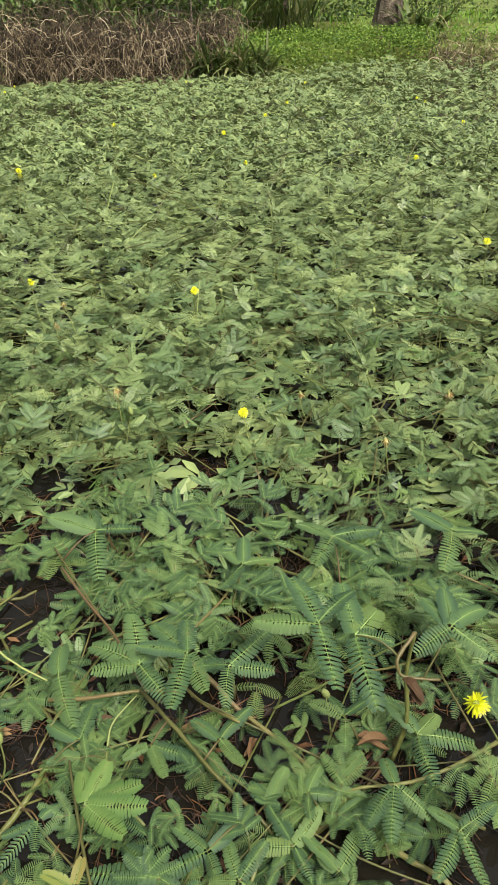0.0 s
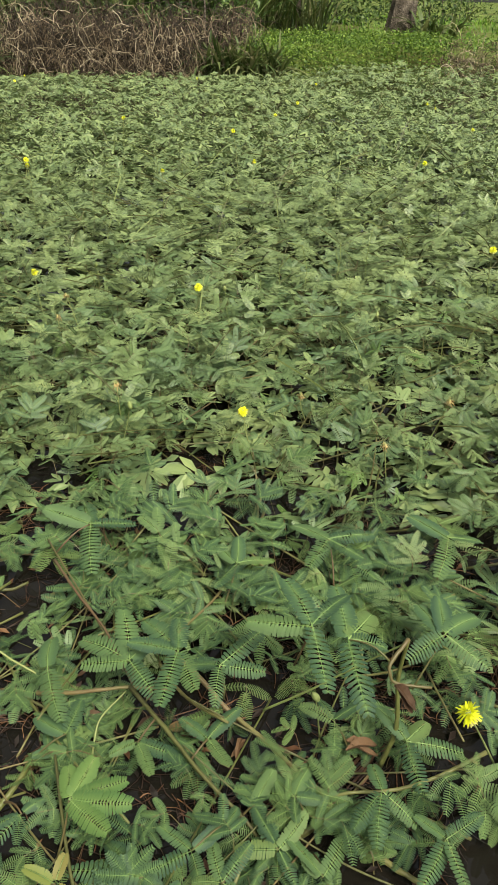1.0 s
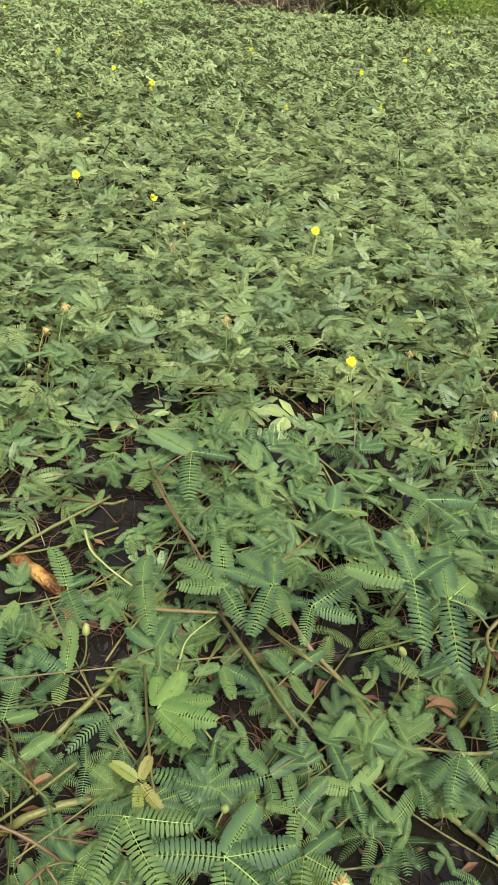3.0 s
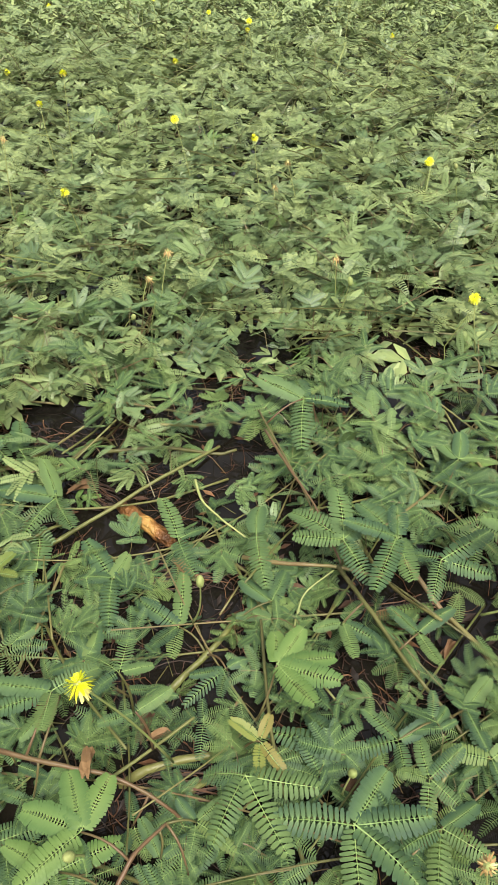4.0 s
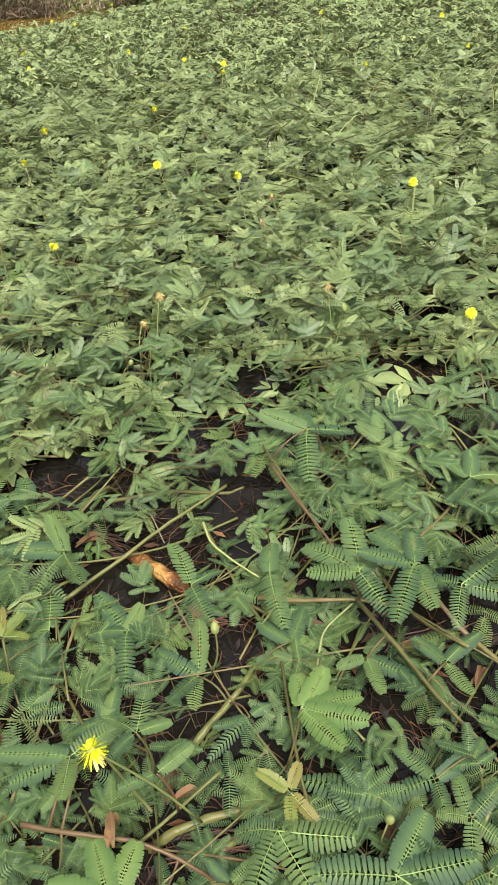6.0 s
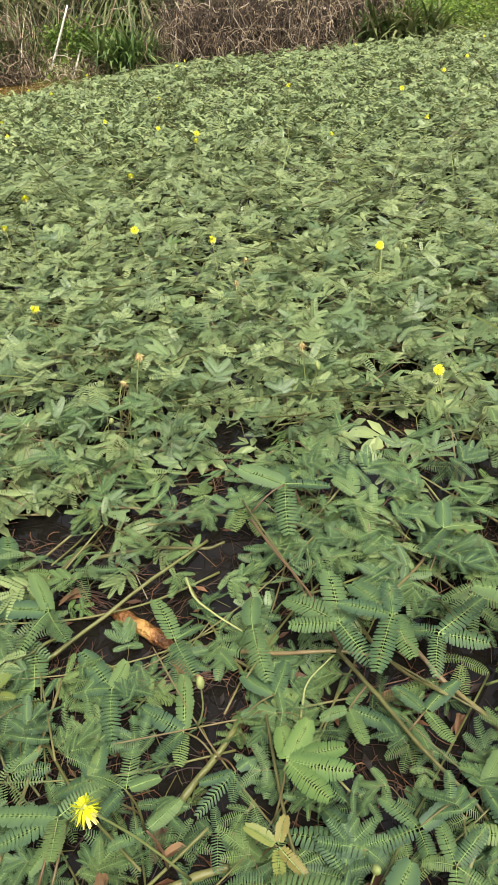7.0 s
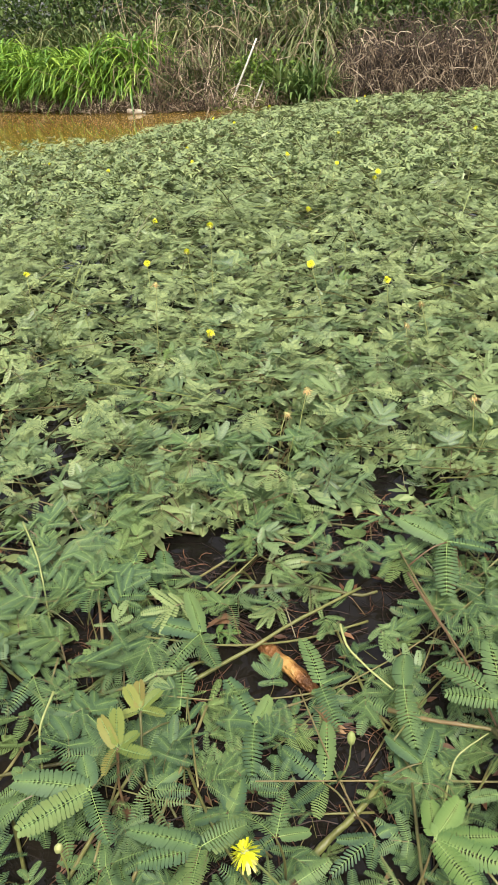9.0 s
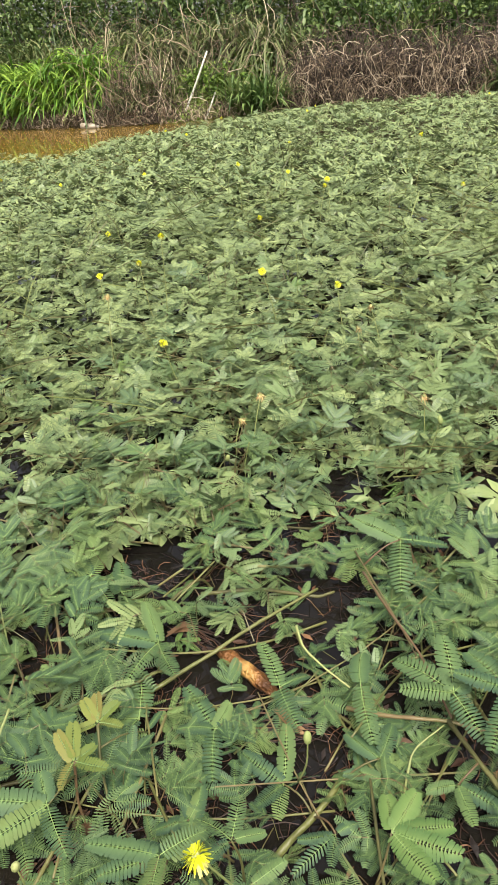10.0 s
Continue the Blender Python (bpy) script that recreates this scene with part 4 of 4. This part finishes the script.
# ---- plants of the far bank ----
def strand(b, p, heading, length, rise, sag, r, rng, k=6, sides=3):
    """A thin dry stem that rises, arches over and hangs."""
    s = np.linspace(0, 1, k)
    out = s * length * math.cos(rise)
    z = s * length * math.sin(rise) - sag * length * s * s
    wob = rng.uniform(-0.12, 0.12) * length * s * s
    path = np.stack([p[0] + out * math.cos(heading) - wob * math.sin(heading), p[1] + out * math.sin(heading) + wob * math.cos(heading), np.maximum(p[2] + z, 0.01)], 1)
    b.tube(path, np.linspace(r, r * 0.5, k), sides)


def thicket(name, x0, x1, back, height, count, rng, label, mat=STRAW, thick=0.006, front=-0.15):
    b = Build()
    for n in range(count):
        x = rng.uniform(x0, x1)
        y = shore(x) + rng.uniform(front, back)
        if n % 5 < 3:
            # A loop of vine caught in the brush.
            a, turn, r, k = rng.uniform(0, 6.28), rng.uniform(1.2, 3.6), height * rng.uniform(0.06, 0.3), 7
            s = np.linspace(a, a + turn, k)
            flat, lean = rng.uniform(0, 3.14), rng.uniform(0.4, 1.2)
            c = np.array([x, y, max(0.0, float(land(x, y))) + height * (0.85 + 0.3 * noise.noise(Vector((2.3 * x, 0, 3)))) * rng.uniform(0.05, 0.8)])
            ring = np.stack([r * np.cos(s) * math.cos(flat), r * np.cos(s) * math.sin(flat), r * lean * np.sin(s)], 1)
            path = c + ring + rng.normal(0, 0.012, (k, 3))
            path[:, 2] = np.maximum(path[:, 2], 0.02)
            b.tube(path, np.linspace(1, 0.6, k) * rng.uniform(0.3, 0.9) * thick, 3)
            continue
        up = height * (0.8 + 0.3 * noise.noise(Vector((2.3 * x, 0, 3)))) * rng.uniform(0.35, 1.2)
        z0 = max(0.0, float(land(x, y))) + rng.uniform(0, 0.45) * height * rng.random()
        strand(b, (x, y, z0), rng.uniform(0, 6.28), up, rng.uniform(0.6, 1.5), rng.uniform(0.1, 1.2), rng.uniform(0.35, 1.0) * thick, rng)
    ob = new(name, b.mesh(name, [mat]))
    return tagged(ob, label, "dry brush", kind="stuff")


def blade(b, p, heading, length, rise, sag, width, k=7):
    """An arching strap leaf, folded along its middle."""
    s = np.linspace(0, 1, k)
    run = length * (s * math.cos(rise) + 0.25 * sag * s * s)
    z = length * (s * math.sin(rise) - sag * s ** 2.2)
    d, side = np.array([math.cos(heading), math.sin(heading), 0]), np.array([-math.sin(heading), math.cos(heading), 0])
    mid = np.array(p) + run[:, None] * d + z[:, None] * np.array([0, 0, 1.0])
    w = (width * np.sin(np.pi * np.clip(0.12 + 0.88 * s, 0, 1)) ** 0.7 + 0.0015)[:, None]
    lift = np.array([0, 0, 0.35])
    v = np.stack([mid - w * side + w * lift, mid, mid + w * side + w * lift], 1).reshape(-1, 3)
    f = [(3 * i + j, 3 * i + j + 1, 3 * i + j + 4, 3 * i + j + 3) for i in range(k - 1) for j in (0, 1)]
    b.add(v, f)


def strap_clump(name, x, y, spread, count, length, width, mat, label, rng, sag=(0.25, 0.8), rise=(0.9, 1.5), depth=0.5):
    b = Build()
    for _ in range(count):
        a, r = rng.uniform(0, 6.28), spread * math.sqrt(rng.random())
        px, py = x + r * math.cos(a), y + depth * r * math.sin(a)
        blade(b, (px, py, max(0.0, float(land(px, py)))), rng.uniform(0, 6.28), length * rng.uniform(0.6, 1.15), rng.uniform(*rise), rng.uniform(*sag), width * rng.uniform(0.6, 1.2))
    ob = new(name, None)
    tagged(ob, label, "plant", group="bank plants")
    tagged(part("grass_tuft", b.mesh("grass_tuft", [mat]), ob), kind="stuff")
    return ob


STRAPS = []


def strap_plant(x, y, spread, count, rng):
    """A fountain of strap leaves in shoots of three, each shoot a part of its own."""
    if not STRAPS:
        for k in range(10):
            b = Build()
            for turn in (-0.5, 0.0, 0.5):
                blade(b, (0, 0, 0), turn + rng.uniform(-0.2, 0.2), rng.uniform(0.48, 0.76), rng.uniform(0.7, 1.4), rng.uniform(0.5, 1.0), rng.uniform(0.010, 0.016), 7)
            STRAPS.append(b.mesh("shoot", [BLADE_ONE]))
    ob = new("strap_leaf_plant", None)
    tagged(ob, "lush bright green strap-leaved clump on the bank", "plant", group="bank plants")
    for _ in range(count):
        a, r = rng.uniform(0, 6.28), spread * math.sqrt(rng.random())
        px, py = x + r * math.cos(a), y + 0.6 * r * math.sin(a)
        high = 0.58 * math.sqrt(max(0.0, 1 - (r / spread) ** 2)) * rng.uniform(0.3, 1.0)
        out = math.degrees(a) + rng.normal(0, 50)
        part("shoot", STRAPS[int(rng.integers(10))], ob, pose(px, max(py, float(shore(px)) + 0.12), max(0.08, float(land(px, py))) + high, rng.normal(0, 8), rng.normal(0, 10), out) @ Matrix.Scale(rng.uniform(0.65, 1.1), 4))
    return ob


LEAF_KINDS = []
for k in range(5):
    w, tip = 0.34 + 0.05 * k, 0.1 * k
    v = np.array([(0, 0, 0), (w, 0.35, 0.12), (0.6 * w, 0.8, 0.06), (0, 1, -0.1 - tip), (-0.6 * w, 0.8, 0.06), (-w, 0.35, 0.12), (0, 0.45, 0.0)])
    LEAF_KINDS.append((v, np.array([(0, 1, 2, 6), (6, 2, 3, 4), (0, 6, 4, 5)]), np.zeros(3)))


NARROW_KINDS = [(v * (0.55, 1, 1), f, m) for v, f, m in LEAF_KINDS]


def leafy(name, spots, size, mat, label, category, rng, kind="stuff", kinds=LEAF_KINDS):
    picks = [(int(rng.integers(5)), place(*p, rng.uniform(0, 6.28), rng.normal(0.0, 0.5), rng.normal(0, 0.4), size * rng.uniform(0.6, 1.3))) for p in spots]
    ob = new(name, scatter(name, kinds, picks, [mat]))
    return tagged(ob, label, category, kind=kind)


def mound(x, y, wide, deep, high, count, rng):
    """Places on the shell of an uneven heap of foliage."""
    out = []
    for _ in range(count):
        a, e = rng.uniform(0, 6.28), math.asin(rng.uniform(0.0, 1.0))
        k = rng.uniform(0.5, 1.0) * (1 + 0.55 * noise.noise(Vector((3 * math.cos(a) + x, 3 * math.sin(a), 3 * e + y))))
        px, py = x + wide * k * math.cos(e) * math.cos(a), y + deep * k * math.cos(e) * math.sin(a)
        out.append((px, py, max(0.01, float(land(px, py))) + high * k * math.sin(e)))
    return out


def bank_plants():
    rng = np.random.default_rng(41)
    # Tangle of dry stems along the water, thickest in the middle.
    # Back layer carries the brush's inner shade in its colour.
    thicket("dark_brush", -3.1, -0.2, 0.8, 0.84, 2300, rng, "inner twigs of the dry brush, coloured as in shade", SHADED_TWIG, 0.009, 0.1)
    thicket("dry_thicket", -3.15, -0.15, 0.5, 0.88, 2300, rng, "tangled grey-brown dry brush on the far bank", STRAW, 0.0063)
    thicket("dry_thatch", -10, -3.0, 0.25, 0.30, 2400, rng, "brown dead grass hanging to the water's edge")
    thicket("dry_tussock", 2.3, 3.7, 0.5, 0.62, 1000, rng, "pale dry brush at the end of the green bank")
    thicket("dry_stalks", -5.5, -4.5, 0.5, 0.9, 420, rng, "dry brown stalks among green grass")
    # Strap-leaved clumps.
    for x, y, n, wide in ((-5.95, 9.45, 300, 0.45), (-6.5, 9.4, 300, 0.5), (-7.15, 9.5, 300, 0.52), (-7.9, 9.75, 260, 0.52), (-8.8, 10.2, 200, 0.55)):
        strap_plant(x, y, wide, n, rng)
    strap_clump("grass_clump", -5.05, 9.3, 0.45, 560, 0.80, 0.010, BLADE_DARK, "dull green and brown grass clump by the water", rng)
    strap_clump("grass_clump", -3.55, 9.55, 0.34, 460, 0.72, 0.016, BLADE_MID, "green broad-bladed grass beside dry brush", rng)
    strap_clump("grass_clump", -0.25, 10.05, 0.5, 520, 0.75, 0.018, BLADE_DARK, "dark grass with arching pale blades", rng)
    for x, y, wide, n, high in ((-3.75, 10.7, 0.35, 420, 1.75), (-4.5, 11.2, 0.5, 420, 2.0), (-5.9, 11.0, 0.6, 500, 1.9), (-7.2, 11.0, 0.7, 500, 1.9), (-8.5, 11.2, 0.7, 420, 1.9), (-1.9, 11.0, 0.5, 300, 1.5)):
        strap_clump("tall_grass", x, y, wide, n, high, 0.013, BLADE_DARK, "tall drooping grey-green grass behind the bank", rng, (0.6, 1.25), (1.15, 1.5))
    strap_clump("reed_clump", -2.3, 11.4, 0.8, 300, 1.5, 0.010, BLADE_MID, "tall green reeds behind dry brush", rng, (0.1, 0.5))
    strap_clump("reed_clump", -0.9, 11.6, 0.8, 300, 1.2, 0.010, BLADE_MID, "tall green reeds behind dry brush", rng, (0.1, 0.5))
    strap_clump("reed_clump", 0.35, 13.2, 0.7, 260, 1.6, 0.012, BLADE_DARK, "yellowish reeds below the trees", rng, (0.2, 0.6))
    strap_clump("palm_tuft", 2.75, 13.0, 0.3, 60, 0.9, 0.03, BLADE_DARK, "grey-green palm seedling on the bank", rng, (0.3, 0.8))
    thicket("bare_twigs", -6.4, -3.2, 1.6, 1.5, 420, rng, "pale bare twigs and vines hanging over the bank", STRAW, 0.006)
    # Vines over the low green bank, and weeds.
    spots = []
    for _ in range(27000):
        x = rng.uniform(-0.3, 5.0)
        d = rng.uniform(-0.12, 0.3) if rng.random() < 0.3 else rng.uniform(-0.1, 3.2) * rng.uniform(0.1, 1)
        if x > 2.35 and d < 0.55:
            continue
        y = shore(x) + d
        swell = 0.34 * min(1.0, max(0.0, (d + 0.12) / 0.22)) * math.exp(-max(0.0, d - 0.35) * 1.5)
        bump = 0.06 + swell * (1 + 0.35 * noise.noise(Vector((2.1 * x, 2.1 * y, 1)))) + 0.10 * noise.noise(Vector((4.5 * x, 4.5 * y, 6)))
        low = 0.05 if d < 0.25 and rng.random() < 0.4 else 0.75
        lip = 0.22 if d < 0.25 and low > 0.5 else 0.0
        spots.append((x, y - lip, max(0.02, float(land(x, y))) + max(0.0, bump) * rng.uniform(low, 1.0) + rng.uniform(-0.03, 0.06)))
    leafy("bank_creeper", spots, 0.028, COVER, "bright green creeping vines covering the low bank", "creeper", rng)
    spots = mound(-4.3, 10.0, 0.8, 0.6, 0.30, 2000, rng) + mound(-3.9, 10.5, 0.8, 0.5, 0.40, 1600, rng)
    leafy("bank_weeds", spots, 0.055, COVER, "low green weeds on the bank", "weeds", rng)
    # Last two shrubs stand unseen behind the camera, added to shade the near plants.
    for x, y, w, h, n in ((-10.4, 12.0, 1.7, 2.4, 4200), (-8.0, 12.0, 1.6, 2.3, 4200), (-5.9, 12.2, 1.6, 2.4, 4200), (-3.9, 12.4, 1.5, 2.3, 4000), (-2.7, 11.3, 1.0, 1.25, 2600), (-1.1, 11.5, 1.1, 1.1, 2600), (0.0, 14.2, 1.1, 1.6, 2200), (1.2, 19.5, 1.6, 1.8, 2000), (6.6, 18.0, 1.6, 2.0, 2200), (4.0, 22.0, 2.0, 2.0, 2200), (0.5, 26.0, 3.0, 2.8, 1600), (5.5, 27.0, 3.0, 2.8, 1600), (10.0, 25.0, 3.0, 2.8, 1600), (-9.4, 13.6, 2.2, 3.0, 3000), (-6.6, 13.8, 2.2, 3.2, 3000), (-4.2, 14.0, 2.0, 3.0, 2600), (-10.5, 16.5, 2.6, 4.6, 2600), (-7.2, 16.8, 2.6, 4.8, 2600), (-3.9, 17.0, 2.4, 4.4, 2600), (-1.4, 16.5, 1.6, 2.6, 1800), (-0.4, -1.9, 1.5, 2.3, 3200), (1.9, -1.9, 1.4, 2.2, 3000)):
        heap = mound(x, y, w, 0.8, h, int(1.25 * n), rng)
        bush = leafy("shrub", heap, 0.10, SHRUB, "dense dark green shrub around the pond, two unseen ones added as shade", "shrub", rng, "", NARROW_KINDS)
        for _ in range(8):
            b = Build()
            strand(b, (x + rng.uniform(-0.4, 0.4) * w, y + rng.uniform(-0.3, 0.3), 0.2), rng.uniform(0, 6.28), h * rng.uniform(0.7, 1.1), rng.uniform(1.0, 1.5), 0.1, 0.014, rng, 6, 5)
            part("branch", b.mesh("branch", [BARK]), bush)
    # Rough grass on the land behind.
    b = Build()
    for _ in range(5200):
        x = rng.uniform(-9, 9)
        y = rng.uniform(11.5, 26)
        if y < shore(x) + 1.5:
            continue
        blade(b, (x, y, float(land(x, y)) - 0.01), rng.uniform(0, 6.28), rng.uniform(0.08, 0.26), rng.uniform(0.9, 1.5), rng.uniform(0.1, 0.6), 0.008, 4)
    tagged(new("meadow_grass", b.mesh("meadow_grass", [BLADE])), "rough green meadow grass behind the bank", "grass", kind="stuff")


bank_plants()


def tree(x, y, r, high, lean, rng, label):
    """Ridged, tapered trunk, limbs, and a loose crown of leaves."""
    root = new("tree", None)
    tagged(root, label, "tree", group="trees behind the bank")
    z0 = float(land(x, y)) - 0.05
    b = Build()
    k, sides = 16, 18
    rings = []
    for i in range(k):
        s = i / (k - 1)
        rr = r * (1.0 - 0.55 * s + 0.55 * math.exp(-s * 14))
        for j in range(sides):
            a = j * 2 * math.pi / sides
            q = rr * (1 + 0.16 * noise.noise(Vector((2.2 * math.cos(a), 2.2 * math.sin(a), 5 * s + x))) + 0.07 * (j % 2))
            rings.append((x + lean * s * high + q * math.cos(a), y + q * math.sin(a), z0 + s * high))
    b.add(rings, [(i * sides + j, i * sides + (j + 1) % sides, (i + 1) * sides + (j + 1) % sides, (i + 1) * sides + j) for i in range(k - 1) for j in range(sides)])
    part("trunk", b.mesh("trunk", [BARK]), root)
    top = np.array([x + lean * high, y, z0 + high])
    heap = []
    for n in range(7):
        a = n * 0.9 + rng.uniform(0, 0.5)
        end = top + np.array([math.cos(a) * 1.2, math.sin(a) * 1.2, rng.uniform(0.3, 1.3)])
        lb = Build()
        foot = top - (lean * 0.2 * n, 0, 0.16 * n)
        lb.tube(smooth_path([foot, 0.5 * (foot + end) + (0, 0, 0.2), end], 6), np.linspace(0.35 * r, 0.1 * r, 6), 6)
        part("limb", lb.mesh("limb", [BARK], True), root)
        heap += (end + rng.normal(0, 0.42, (260, 3))).tolist()
    crown = leafy("crown", heap, 0.14, SHRUB, "", "", rng, "")
    crown.parent = root
    return root


TREES = np.random.default_rng(51)
tree(2.22, 13.4, 0.20, 3.6, 0.03, TREES, "grey-brown rough-barked tree on the bank")
tree(-0.25, 13.1, 0.13, 3.2, 0.05, TREES, "slim brown tree behind the green bank")
tree(0.55, 13.3, 0.08, 2.8, -0.04, TREES, "thin leaning tree behind the green bank")


def stick(name, p, q, r, mat, label):
    b = Build()
    b.tube(smooth_path([p, 0.5 * (np.array(p) + q) + (0.01, 0, 0), q], 7), np.linspace(r, 0.7 * r, 7), 7)
    tagged(new(name, b.mesh(name, [mat], True)), label, "stick")


stick("bleached_stick", (-4.54, 9.34, -0.05), (-4.15, 9.52, 0.76), 0.016, CANE, "long bleached stick leaning on the bank")
stick("bleached_stick", (-4.19, 9.28, -0.05), (-4.02, 9.36, 0.30), 0.014, CANE, "short bleached stick in the mud")
stick("thin_pole", (-0.70, 10.25, 0.0), (-0.74, 10.27, 1.6), 0.014, BARK, "thin grey pole standing in dry brush")


def bottle(x, y, yaw):
    """A bottle adrift on its side, half under."""
    root = new("plastic_bottle", None)
    root.matrix_basis = pose(x, y, 0.022, 0, 4, yaw)
    tagged(root, "dirty white plastic bottle floating by the bank", "bottle")
    b = Build()
    b.tube([(s, 0, 0) for s in (-0.125, -0.12, -0.06, -0.055, 0.0, 0.005, 0.05, 0.085, 0.10, 0.112)], [0.025, 0.037, 0.038, 0.035, 0.035, 0.038, 0.038, 0.026, 0.014, 0.013], 16)
    part("body", b.mesh("body", [PLASTIC], True), root)
    c = Build()
    c.tube([(0.108, 0, 0), (0.11, 0, 0), (0.13, 0, 0), (0.132, 0, 0)], [0.013, 0.016, 0.016, 0.014], 14)
    part("cap", c.mesh("cap", [CANE], True), root)


bottle(-5.62, 8.85, 4)
